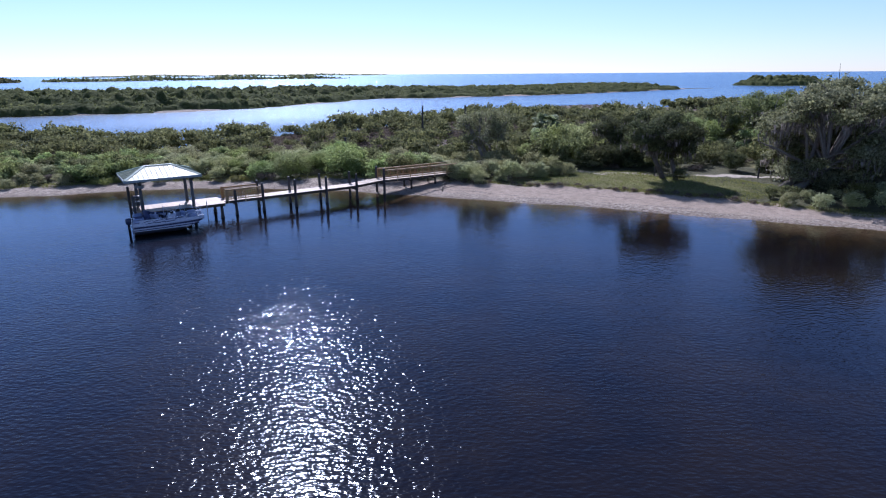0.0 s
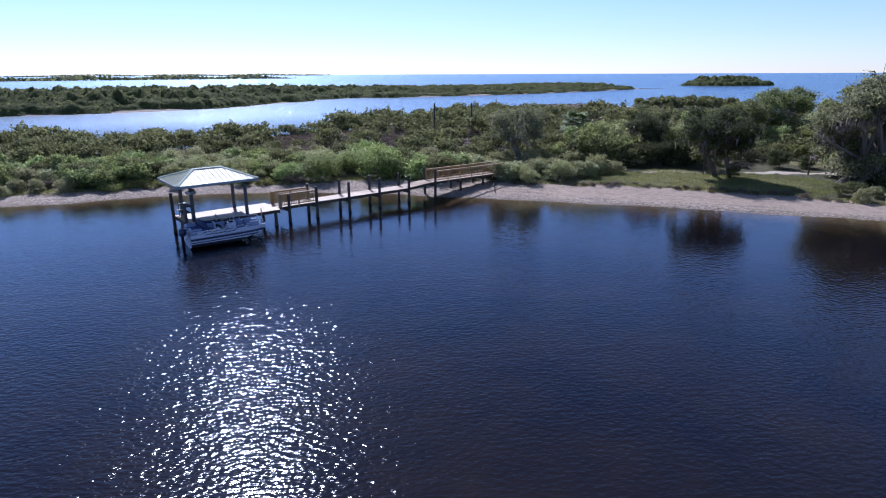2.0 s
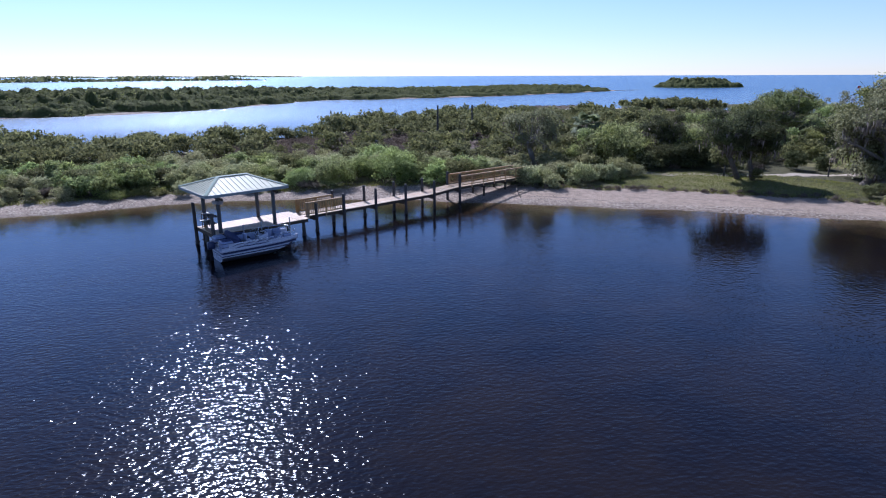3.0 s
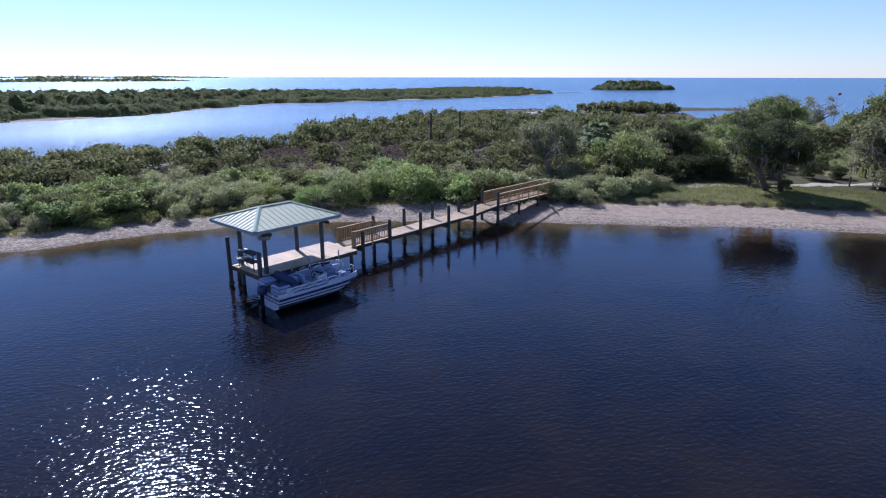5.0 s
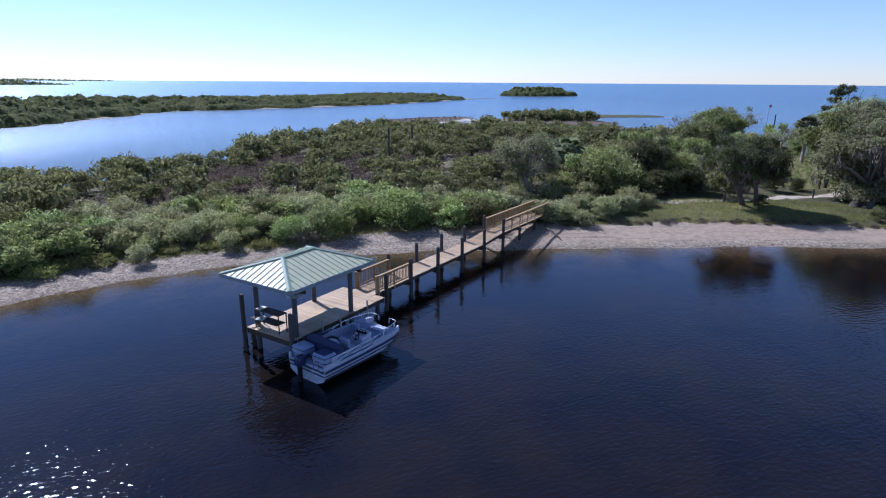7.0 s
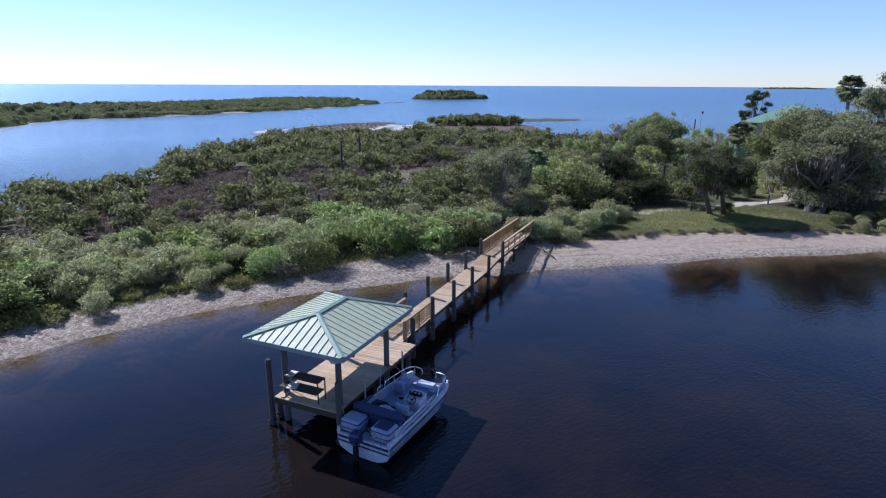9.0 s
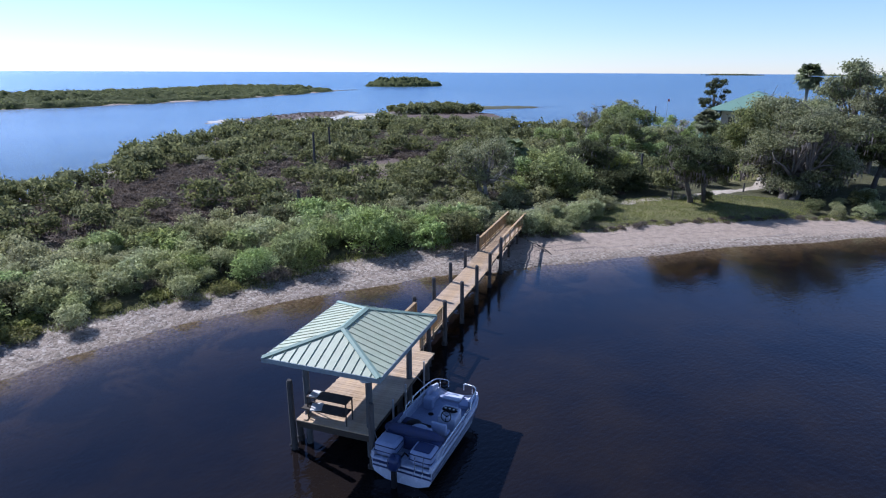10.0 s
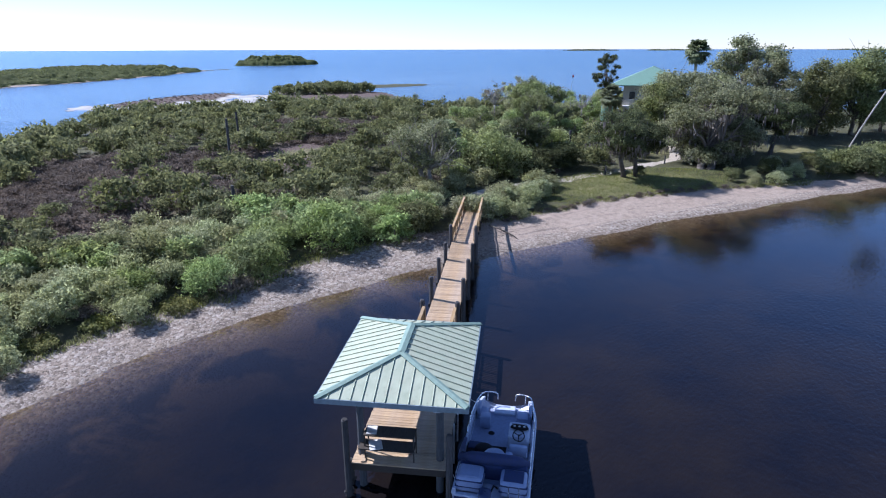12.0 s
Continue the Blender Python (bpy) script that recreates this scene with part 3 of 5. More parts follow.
def shore_gap(x):
    return beach_wide(x) + 0.45 * np.sin(x * 0.45) + 0.35 * np.sin(x * 1.3 + 1)

# ---- trees and scrub, as kinds ----


def tree_kind(seed, bark, leaf, fork, top, spread, lobes, lobe_r, leaves, size, trunk_r, lean=(0.0, 0.0), trunks=1, moss=0, low=0.45, flat=0.75, bare=0, rise=0.0):
    """Trunks, bent limbs out to uneven clumps of leaves, and hanging moss. Returns named meshes."""
    rng = np.random.default_rng(seed)
    bm = bmesh.new()
    forks = []
    for k in range(trunks):
        a = k * math.tau / trunks + rng.uniform(0, 1)
        root = Vector((0.6 * math.cos(a), 0.6 * math.sin(a), -0.3)) if trunks > 1 else Vector((0, 0, -0.3))
        head = Vector((lean[0] + 0.9 * math.cos(a) * (trunks > 1), lean[1] + 0.9 * math.sin(a) * (trunks > 1), fork * rng.uniform(0.85, 1.1)))
        mids = [root.lerp(head, t) + Vector(rng.normal(0, 0.12, 3)) * (1 - t) for t in (0.35, 0.7)]
        tube(bm, (root, root.lerp(mids[0], 0.3), *mids, head), [trunk_r * 1.5, trunk_r * 1.1, trunk_r * 0.9, trunk_r * 0.8, trunk_r * 0.7], 9)
        forks.append(head)
    n = lobes
    d = rng.normal(0, 1, (n, 3))
    d /= np.linalg.norm(d, axis=1, keepdims=True)
    reach = rng.uniform(0.35, 1.0, n) ** 0.6
    mid_z, half = (top + fork * low) / 2, (top - fork * low) / 2
    c = np.stack([lean[0] + d[:, 0] * reach * spread, lean[1] + d[:, 1] * reach * spread, mid_z + d[:, 2] * reach * half], 1)
    c[:, 2] += rise * np.hypot(c[:, 0], c[:, 1])
    r = lobe_r * rng.uniform(0.55, 1.25, n)
    for k in range(n):
        start = forks[k % len(forks)]
        end = Vector(c[k])
        bend = start.lerp(end, 0.5) + Vector((*rng.normal(0, 0.25, 2), 0.12 * (end - start).length))
        rr = trunk_r * rng.uniform(0.25, 0.45)
        tube(bm, (start, start.lerp(bend, 0.6), bend, end), [rr, rr * 0.8, rr * 0.6, rr * 0.18], 5, False)
        for _ in range(2):
            tip = end + Vector(rng.normal(0, 1, 3)) * r[k] * 0.8
            tube(bm, (bend.lerp(end, 0.5), end.lerp(tip, 0.4) + Vector(rng.normal(0, 0.1, 3)), tip), [rr * 0.4, rr * 0.25, 0.012], 4, False)
    for k in range(bare):
        start = forks[k % len(forks)]
        a = rng.uniform(0, math.tau)
        end = start + Vector((math.cos(a) * spread, math.sin(a) * spread, rng.uniform(0.2, 1.0) * (top - fork)))
        bend = start.lerp(end, 0.55) + Vector(rng.normal(0, 0.35, 3))
        tube(bm, (start, bend, end), [trunk_r * 0.45, trunk_r * 0.28, 0.015], 5, False)
        for _ in range(4):
            p = bend.lerp(end, rng.uniform(0.1, 0.9))
            tip = p + Vector(rng.normal(0, 1, 3)) * 0.9
            tube(bm, (p, p.lerp(tip, 0.5) + Vector(rng.normal(0, 0.1, 3)), tip), [trunk_r * 0.16, trunk_r * 0.1, 0.01], 4, False)
    wood = bpy.data.meshes.new("trunk")
    bm.to_mesh(wood)
    bm.free()
    wood.materials.append(bark)
    wood.polygons.foreach_set("use_smooth", [True] * len(wood.polygons))
    made = [("trunk", wood)]
    if leaves:
        v = lobe_leaves(rng, c, r, leaves, size, flat=flat, lean=0.6, down=-2.0)
        made.append(("crown", quads("crown", v, faces_for(v), [leaf])))
    if moss:
        pick = rng.choice(n, moss)
        p = c[pick] + rng.normal(0, 0.55, (moss, 3)) * r[pick][:, None]
        p[:, 2] = np.maximum(c[pick, 2] - r[pick] * rng.uniform(0.3, 0.9, moss), 1.2)
        ln, w, a = rng.uniform(0.25, 0.85, moss), rng.uniform(0.05, 0.13, moss), rng.uniform(0, math.tau, moss)
        side = np.stack([np.cos(a) * w, np.sin(a) * w, 0 * a], 1)
        down = np.stack([rng.normal(0, 0.06, moss), rng.normal(0, 0.06, moss), -ln], 1)
        v = np.stack([p + side, p - side, p + down], 1).reshape(-1, 3)
        made.append(("hanging_moss", quads("hanging_moss", v, faces_for(v), [L_MOSS])))
    return made


def set_tree(name, made, label, category, group, x, y, turn=0.0, scale=1.0, sink=0.1):
    root = tagged_thing(name, label, category, group, (x, y, height_at(x, y) - sink), turn)
    root.scale = (scale,) * 3
    for key, me in made:
        ob = new(key, me)
        ob.parent = root
        if key == "hanging_moss":
            tagged(ob, "grey hanging moss", kind="stuff")
    return root


def palm_kind(seed, height, trunk_r, fronds, lean=(0.0, 0.0), reach=1.1, blade=0.8):
    """A cabbage palm: a ringed trunk and fan leaves on stalks, the oldest hanging."""
    rng = np.random.default_rng(seed)
    bm = bmesh.new()
    pts = [Vector((lean[0] * t ** 1.2, lean[1] * t ** 1.2, height * t - 0.3 * (t == 0))) for t in np.linspace(0, 1, 12)]
    tube(bm, pts, [trunk_r * (1.25 if i == 0 else 1.0 + 0.12 * (i % 2)) for i in range(12)], 9)
    wood = bpy.data.meshes.new("trunk")
    bm.to_mesh(wood)
    bm.free()
    wood.materials.append(PALEBARK)
    head, v = np.array(pts[-1]), []
    for k in range(fronds):
        a, up = k * 2.4 + rng.uniform(-0.2, 0.2), rng.uniform(-1.15, 1.15)
        out = np.array([math.cos(a) * math.cos(up), math.sin(a) * math.cos(up), math.sin(up)])
        hub = head + out * reach * rng.uniform(0.75, 1.1)
        side = np.cross(out, (0, 0, 1.0))
        side /= np.linalg.norm(side)
        over = np.cross(side, out)
        v.append([head, head + side * 0.03, hub, hub - side * 0.03])
        for j in range(15):
            b = (j / 14 - 0.5) * 3.6
            way = out * math.cos(b) + side * math.sin(b)
            tip = hub + way * blade * (0.75 + 0.25 * math.cos(b)) + np.array([0, 0, -0.32 * blade * rng.uniform(0.7, 1.3)])
            wide = np.cross(way, over) * 0.13
            v.append([hub, hub + way * blade * 0.55 + wide, tip, hub + way * blade * 0.55 - wide])
    v = np.array(v).reshape(-1, 3)
    fan = np.arange(len(v)).reshape(-1, 4)
    return [("trunk", wood), ("crown", quads("crown", v, fan, [L_PALM]))]


SALT = [bush_kind(10 + k, L_SALT, 1.15, 1.55, 20, 3600, 0.076, slim=0.27) for k in range(5)]
GREEN = [bush_kind(20 + k, L_GREEN, 1.3, 1.75, 15, 2600, 0.095, slim=0.33) for k in range(4)]
DARK = [bush_kind(30 + k, L_DARK, 1.35, 1.9, 16, 2600, 0.087, slim=0.4) for k in range(4)]
GOLD = [bush_kind(40 + k, L_GOLD, 1.1, 0.5, 12, 2200, 0.06) for k in range(2)]
DRY = [bush_kind(50 + k, L_BROWN, 1.1, 0.9, 12, 2000, 0.09, slim=0.2, lean=1.2) for k in range(3)]


def raw(mesh):
    v = np.empty(len(mesh.vertices) * 3, np.float32)
    mesh.vertices.foreach_get("co", v)
    return v.reshape(-1, 3, 3)


def thicket(name, kinds, places, keep, grow, label, category, seed, size=(0.8, 1.25)):
    """Uncountable scrub as one mesh: thinned copies of the bush kinds with larger sprigs."""
    rng = np.random.default_rng(seed)
    pool = [raw(k[0]) for k in kinds]
    out = []
    for x, y in places:
        q = pool[rng.integers(len(pool))]
        thin = min(1.0, max(0.35, 62 / math.hypot(x + 20, y - 30))) if y < 165 else 1.0
        q = q[rng.choice(len(q), int(len(q) * keep * thin), replace=False)]
        mid = q.mean(1, keepdims=True)
        q = mid + (q - mid) * (grow / math.sqrt(thin))
        a, s = rng.uniform(0, math.tau), rng.uniform(*size)
        c, sn = math.cos(a) * s, math.sin(a) * s
        q = q @ np.array([[c, sn, 0], [-sn, c, 0], [0, 0, s * rng.uniform(0.85, 1.15)]], np.float32)
        out.append(q + np.array([x, y, 0], np.float32))
    v = np.concatenate(out).reshape(-1, 3)
    where = np.array(places, float)
    h = land_height(where[:, 0], where[:, 1]) - 0.08
    v[:, 2] += np.repeat(h, [len(o) * 3 for o in out])
    me = quads(name, v, np.arange(len(v)).reshape(-1, 3), [kinds[0][0].materials[0]])
    return tagged(new(name, me), label, category, kind="stuff")


def back(x, y):
    """How far behind the water's edge."""
    return y - near_bank(x)


def scrub_ok(x, y):
    s = back(x, y)
    return (s > shore_gap(x)) & ~open_ground(x, y) & ~((x > -5.0) & (x < 3.5) & (s < 6.5)) & ~((x > -8.5) & (x < 0) & (np.abs(-(x + 7.0) * 0.552 + (y - 57.6) * 0.834 - 0.9) < 1.3))


# shore strip, plant by plant
shore_spots = scatter(5, 330, -62, 2.5, 56, 76, 1.25, lambda x, y: scrub_ok(x, y) & (back(x, y) < 13.5))
LEAFY = [bush_kind(35 + k, L_GREEN, 2.3, 2.7, 34, 9500, 0.1, slim=0.3) for k in range(2)]
LEAFY_AT = ((-11.4, 64.4, 1.08), (-16.9, 64.3, 0.9), (-20.2, 64.2, 0.7), (-8.0, 64.6, 0.72), (-14.2, 66.6, 0.85), (-23.4, 66.2, 0.62))
for k, (x, y, size) in enumerate(LEAFY_AT):
    plant("leafy_shrub", LEAFY[k % 2], "large dark green leafy shrub overhanging the shell beach", "shrub", "large shrubs", x, y, k * 1.9, size)
pick = random.Random(8)
for x, y in shore_spots:
    if any(math.hypot(x - a, y - b) < 2.0 * r for a, b, r in LEAFY_AT):
        continue
    s = float(back(x, y))
    n1 = float(wobble(x, y, 13, 4.0))
    front = s < 5.2
    roll_die = pick.random()
    if front and -36 < x < -21 and roll_die < 0.75:
        kind, name, label, cat = GOLD, "succulent_mat", "low yellow-green succulent mat at the beach edge", "ground cover"
        size = pick.uniform(0.8, 1.3)
    elif n1 > (-0.05 if x < -33 else 0.22) or (-16 < x < -6 and s < 9):
        kind, name, label, cat = (GREEN if roll_die < (0.6 if -16 < x < -8.5 else 0.7) else DARK), "green_shrub", "dense dark green shrub behind the beach", "shrub"
        size = pick.uniform(0.8, 1.25) * (1.15 if -16 < x < -8.5 else 1)
    elif roll_die < 0.04:
        kind, name, label, cat = DRY, "dry_shrub", "dry brown twiggy shrub", "shrub"
        size = pick.uniform(0.7, 1.1)
    else:
        kind, name, label, cat = SALT, "saltbush", "grey-green saltbush shrub behind the beach", "shrub"
        size = pick.uniform(0.75, 1.15) * (0.8 if front else 1.1)
    ob = plant(name, pick.choice(kind), label, cat, "scrub along the shore", x, y, pick.uniform(0, 6.28), size)

# deeper scrub: mangroves stand tallest along the back shore
deep = scatter(6, 1500, -135, 62, 60, 170, 2.15, lambda x, y: scrub_ok(x, y) & (inland(x, y) > np.where((x > -24) & (x < 4), 5.0, 1.6)) & ((back(x, y) > 12.5) | (x < -62)) & (y < 160 - 0.25 * np.maximum(0, x - 20)) & ~((x > 28) & (y < 66)))
dry_set = {p for p in deep if brownness(*p) > 0.02 and wobble(*p, 6, 1) < 0.12}
rest = [p for p in deep if p not in dry_set]
salt_set = {p for p in rest if p[0] > -40 and p[1] - float(near_bank(p[0])) < 15.5 + 4 * float(wobble(*p, 17, 1.0))}
edge_set = {p for p in rest if p not in salt_set and float(inland(np.array(p[0]), np.array(p[1]))) < 9 + 3 * float(wobble(*p, 11, 2.0)) and p[0] < 50}
inner = [p for p in rest if p not in salt_set and p not in edge_set]
thicket("saltbush_scrub", SALT, [p for p in rest if p in salt_set], 0.32, 1.6, "grey-green saltbush scrub filling the peninsula", "scrub", 1)
thicket("mangrove_scrub", DARK, [p for p in inner if wobble(*p, 5, 3.0) < 0.12], 0.34, 1.4, "dark green mangrove scrub filling the peninsula", "scrub", 2, (0.85, 1.7))
thicket("mangrove_fringe", DARK, [p for p in rest if p in edge_set and wobble(*p, 6, 5.0) < 0.3], 0.4, 1.35, "taller dark mangroves along the back shore", "scrub", 12, (1.1, 2.0))
more_dry = scatter(16, 1300, -36, 32, 74, 122, 1.0, lambda x, y: brownness(x, y) > -0.02)
thicket("dry_marsh_scrub", DRY, [p for p in deep if p in dry_set] + [p for p in inner if wobble(*p, 5, 3.0) >= 0.12] + more_dry, 0.2, 1.6, "purple-brown dry marsh scrub", "scrub", 3, (0.5, 1.3))

reef_places = scatter(48, 260, 20, 70, 178, 212, 1.5, lambda x, y: plan_distance(x, y, REEF) > 0.8)
thicket("reef_clumps", DRY, reef_places, 0.1, 2.2, "dark brown oyster clumps on the mud reef", "reef", 19, (0.25, 0.5))

clearing = scatter(49, 620, 30, 68, 58, 88, 0.95, lambda x, y: (ellipse(x, y, 50, 73.5, 19, 5.4, 38) > 0) & (line_distance(x, y, PATH_LINE) > 1.7))
thicket("clearing_growth", GREEN, clearing, 0.14, 1.5, "low bright green growth on the open ground behind the path", "ground cover", 23, (0.2, 0.42))

# islands


def canopy(name, outline, crowns, gap, tall, step, seed, label, spots_keep):
    """A closed mangrove roof of many domed crowns, ragged at the edge, with sprigs standing out of it."""
    rng = np.random.default_rng(seed)
    o = np.array(outline, float)
    lo, hi = np.maximum(o.min(0), (-240, 0)), o.max(0)
    tops = np.array(scatter(seed, crowns, lo[0], hi[0], lo[1], hi[1], gap, lambda x, y: plan_distance(x, y, outline) > 3.6 + 1.3 * np.sin(x * 0.21) + np.sin(y * 0.17)))
    rad, peak = rng.uniform(0.9, 1.8, len(tops)) * gap, tall * np.clip(plan_distance(tops[:, 0], tops[:, 1], outline) / 14, 0.5, 1) * rng.uniform(0.6, 1.1, len(tops)) * np.interp(tops[:, 0], [-70, 20, 90, 200], [1.2, 0.75, 0.6, 1.0])
    x, y = np.meshgrid(np.arange(lo[0], hi[0], step), np.arange(lo[1], hi[1], step))
    x, y = x + rng.uniform(-0.4, 0.4, x.shape) * step, y + rng.uniform(-0.4, 0.4, x.shape) * step
    z = np.zeros(x.shape)
    for (a, b), r, p in zip(tops, rad, peak):
        i0, i1 = int((a - r - lo[0]) / step), int((a + r - lo[0]) / step) + 2
        j0, j1 = int((b - r - lo[1]) / step), int((b + r - lo[1]) / step) + 2
        i0, j0 = max(i0, 0), max(j0, 0)
        q = 1 - ((x[j0:j1, i0:i1] - a) ** 2 + (y[j0:j1, i0:i1] - b) ** 2) / r**2
        z[j0:j1, i0:i1] = np.maximum(z[j0:j1, i0:i1], p * np.sqrt(np.maximum(q, 0)))
    used = z > 0.25
    z = np.where(used, z * rng.uniform(0.9, 1.07, z.shape), 0.15) + 0.1
    n, m = x.shape
    k = np.arange(n * m).reshape(n, m)
    f = np.stack([k[:-1, :-1], k[:-1, 1:], k[1:, 1:], k[1:, :-1]], -1).reshape(-1, 4)
    f = f[used.ravel()[f].any(1)]
    keep = np.unique(f)
    back_to = np.zeros(n * m, int)
    back_to[keep] = np.arange(len(keep))
    v = np.stack([x, y, z], -1).reshape(-1, 3)[keep]
    quad = back_to[f]
    tri = np.concatenate([quad[:, [0, 1, 2]], quad[:, [0, 2, 3]]])
    count = int(len(tops) * spots_keep)
    at = rng.integers(0, len(v), count)
    sprig = leaf_quads(v[at] + rng.normal(0, 0.25, (count, 3)), np.tile((0.0, -0.4, 0.8), (count, 1)), 0.34, rng, 0.7, 0.6)
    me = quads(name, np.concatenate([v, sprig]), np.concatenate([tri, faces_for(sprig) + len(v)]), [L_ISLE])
    return tagged(new(name, me), label, "mangroves", kind="stuff")


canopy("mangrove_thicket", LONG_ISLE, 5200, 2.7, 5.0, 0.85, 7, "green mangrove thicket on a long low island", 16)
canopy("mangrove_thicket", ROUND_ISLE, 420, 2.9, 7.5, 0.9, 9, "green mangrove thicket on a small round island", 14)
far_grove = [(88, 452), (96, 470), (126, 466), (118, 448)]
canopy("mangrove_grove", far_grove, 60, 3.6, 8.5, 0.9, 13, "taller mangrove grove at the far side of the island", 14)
flat_spots = scatter(11, 60, 64, 102, 170, 196, 2.6, lambda x, y: ellipse(x, y, 83, 182, 15, 6, -22) > 0)
thicket("mangrove_clump", DARK, flat_spots, 0.2, 2.4, "green mangrove clump on a mud flat", "mangroves", 6, (1.2, 1.9))


def far_isle(name, x0, y0, x1, y1, wide, tall, seed, label):
    """A low wooded island on the horizon."""
    rng = np.random.default_rng(seed)
    n = 1500
    t, w = rng.uniform(0, 1, n), rng.normal(0, wide / 3, n)
    d = np.array([x1 - x0, y1 - y0])
    d = d / np.linalg.norm(d)
    env = np.minimum(1, 6 * np.minimum(t, 1 - t) + 0.25) * (0.7 + 0.3 * np.sin(t * 23 + seed))
    p = np.stack([x0 + (x1 - x0) * t - d[1] * w, y0 + (y1 - y0) * t + d[0] * w, tall * env * rng.uniform(0.05, 1, n)], 1)
    v = leaf_quads(p, np.tile((0.0, -0.5, 0.8), (n, 1)), tall * 0.5, rng, 0.6, 0.6)
    v[:, 2] = np.maximum(v[:, 2], 0.02)
    return tagged(new(name, quads(name, v, faces_for(v), [L_DARK])), label, "island", kind="stuff")


far_isle("far_island", -640, 1000, -225, 1380, 60, 7, 1, "long low wooded island near the horizon")
far_isle("far_island", -760, 900, -655, 960, 50, 7, 2, "low wooded island near the horizon")
far_isle("far_island", -1500, 2600, -300, 3300, 120, 9, 3, "faint strip of land on the horizon")
far_isle("far_island", 2450, 1420, 2700, 1330, 60, 6, 4, "small wooded island on the horizon")
far_isle("far_island", 2750, 1180, 3000, 980, 60, 6, 5, "small wooded island on the horizon")
far_isle("far_island", 3300, 560, 3400, -300, 60, 7, 6, "long wooded shore on the horizon")

# trees
CEDAR = [tree_kind(60 + k, DARKBARK, L_DEEP, 2.5, 6.3, 2.8, 28, 0.82, 25000, 0.07, 0.26, (-1.3 + 0.5 * k, -0.1 - 0.3 * k), 1, 300, 0.92, 0.55) for k in range(2)]
OAK_A = tree_kind(70, BARK, L_OAK, 2.2, 9.6, 5.2, 44, 1.35, 56000, 0.1, 0.4, (2.6, 0.3), 3, 1600, 0.1, 0.5, 2)
OAK_B = tree_kind(71, BARK, L_OAK, 4.0, 13.6, 5.4, 44, 1.4, 30000, 0.13, 0.4, (0, 0), 2, 250, 0.5, 0.55, 4)
OAK_C = tree_kind(72, BARK, L_OAK, 2.0, 8.0, 4.5, 34, 1.15, 22000, 0.115, 0.3, (0, 0), 2, 150, 0.2, 0.55, 3)
JUNIPER = [tree_kind(75 + k, DARKBARK, L_CEDAR, 2.0, 11.0, 4.4, 44, 1.4, 26000, 0.13, 0.3, (0, 0), 2, 0, 0.05) for k in range(2)]
SNAG = tree_kind(80, GREYBARK, L_OAK, 2.4, 6.6, 3.3, 32, 0.85, 17000, 0.075, 0.24, (-0.9, 0.3), 2, 120, 1.0, bare=6)
DEAD = tree_kind(81, PALEBARK, L_SALT, 3.2, 6.6, 2.4, 4, 0.5, 0, 0.08, 0.16, (0, 0), 1, 60, 1.1, bare=8)
BIGDEAD = tree_kind(82, PALEBARK, L_OAK, 3.0, 8.6, 6.5, 10, 0.9, 1500, 0.14, 0.2, (0, 0), 2, 0, 1.1, bare=12)
MID = [tree_kind(85 + k, BARK, (L_BRIGHT, L_SALT, L_GREEN)[k], 1.2, 4.6, 2.3, 24, 0.8, 7000, 0.1, 0.14, (0, 0), 2, 0, 0.0, 0.7, 3) for k in range(3)]
set_tree("cedar_tree", CEDAR[0], "dark cedar tree with mossy trunks on the lawn", "tree", "cedars by the path", 21.6, 58.6, 0, 1.05)
set_tree("cedar_tree", CEDAR[1], "dark leaning cedar tree with mossy trunk", "tree", "cedars by the path", 22.5, 57.7, -25, 0.92)
set_tree("cedar_tree", CEDAR[0], "dark cedar tree among the scrub", "tree", "cedars by the path", 18.6, 68.8, 200, 0.85)
set_tree("live_oak", OAK_A, "broad live oak hung with grey moss", "tree", "oaks on the point", 31.4, 53.9, 0, 1.02)
set_tree("live_oak", OAK_B, "tall live oak behind the others", "tree", "oaks on the point", 58.5, 58, 0)
set_tree("live_oak", OAK_C, "grey-green live oak beside the house", "tree", "oaks on the point", 45.5, 64, 40, 1.0)
set_tree("cedar_tree", CEDAR[1], "dark cedar tree beside the oaks on the point", "tree", "cedars by the path", 44.5, 50.5, 140, 1.05)
set_tree("live_oak", OAK_C, "grey-green live oak near the lawn", "tree", "oaks on the point", 56, 66, 250, 1.1)
set_tree("live_oak", OAK_C, "grey-green live oak beside the broad oak", "tree", "oaks on the point", 40.5, 57.5, 300, 1.22)
set_tree("live_oak", OAK_B, "tall live oak behind the others", "tree", "oaks on the point", 54, 54.5, 120, 0.8)
for x, y, s, a in ((66, 50, 1.0, 0), (71, 45.5, 1.08, 120), (77, 42.5, 0.95, 200), (84, 38, 0.9, 60)):
    set_tree("juniper_tree", JUNIPER[int(x) % 2], "dense dark evergreen tree on the point", "tree", "evergreens on the point", x, y, a, s)
set_tree("bare_oak", SNAG, "half-bare oak with pale twisted limbs", "tree", "", 4.8, 69.9, 30, 0.98)
WILD = tree_kind(83, GREYBARK, L_CEDAR, 2.6, 7.8, 3.2, 26, 1.0, 13000, 0.1, 0.24, (0, 0), 2, 0, 0.6, 0.6, 7)
for x, y, s, a in ((43.0, 81.5, 1.0, 0), (36.5, 79.0, 0.85, 130), (49.0, 88.0, 1.0, 220)):
    set_tree("scrub_oak", WILD, "half-bare dark oak above the scrub", "tree", "oaks in the scrub", x, y, a, s)
set_tree("dead_oak", BIGDEAD, "sprawling bleached dead oak above the scrub", "tree", "dead trees", 76, 108, 40, 0.85)
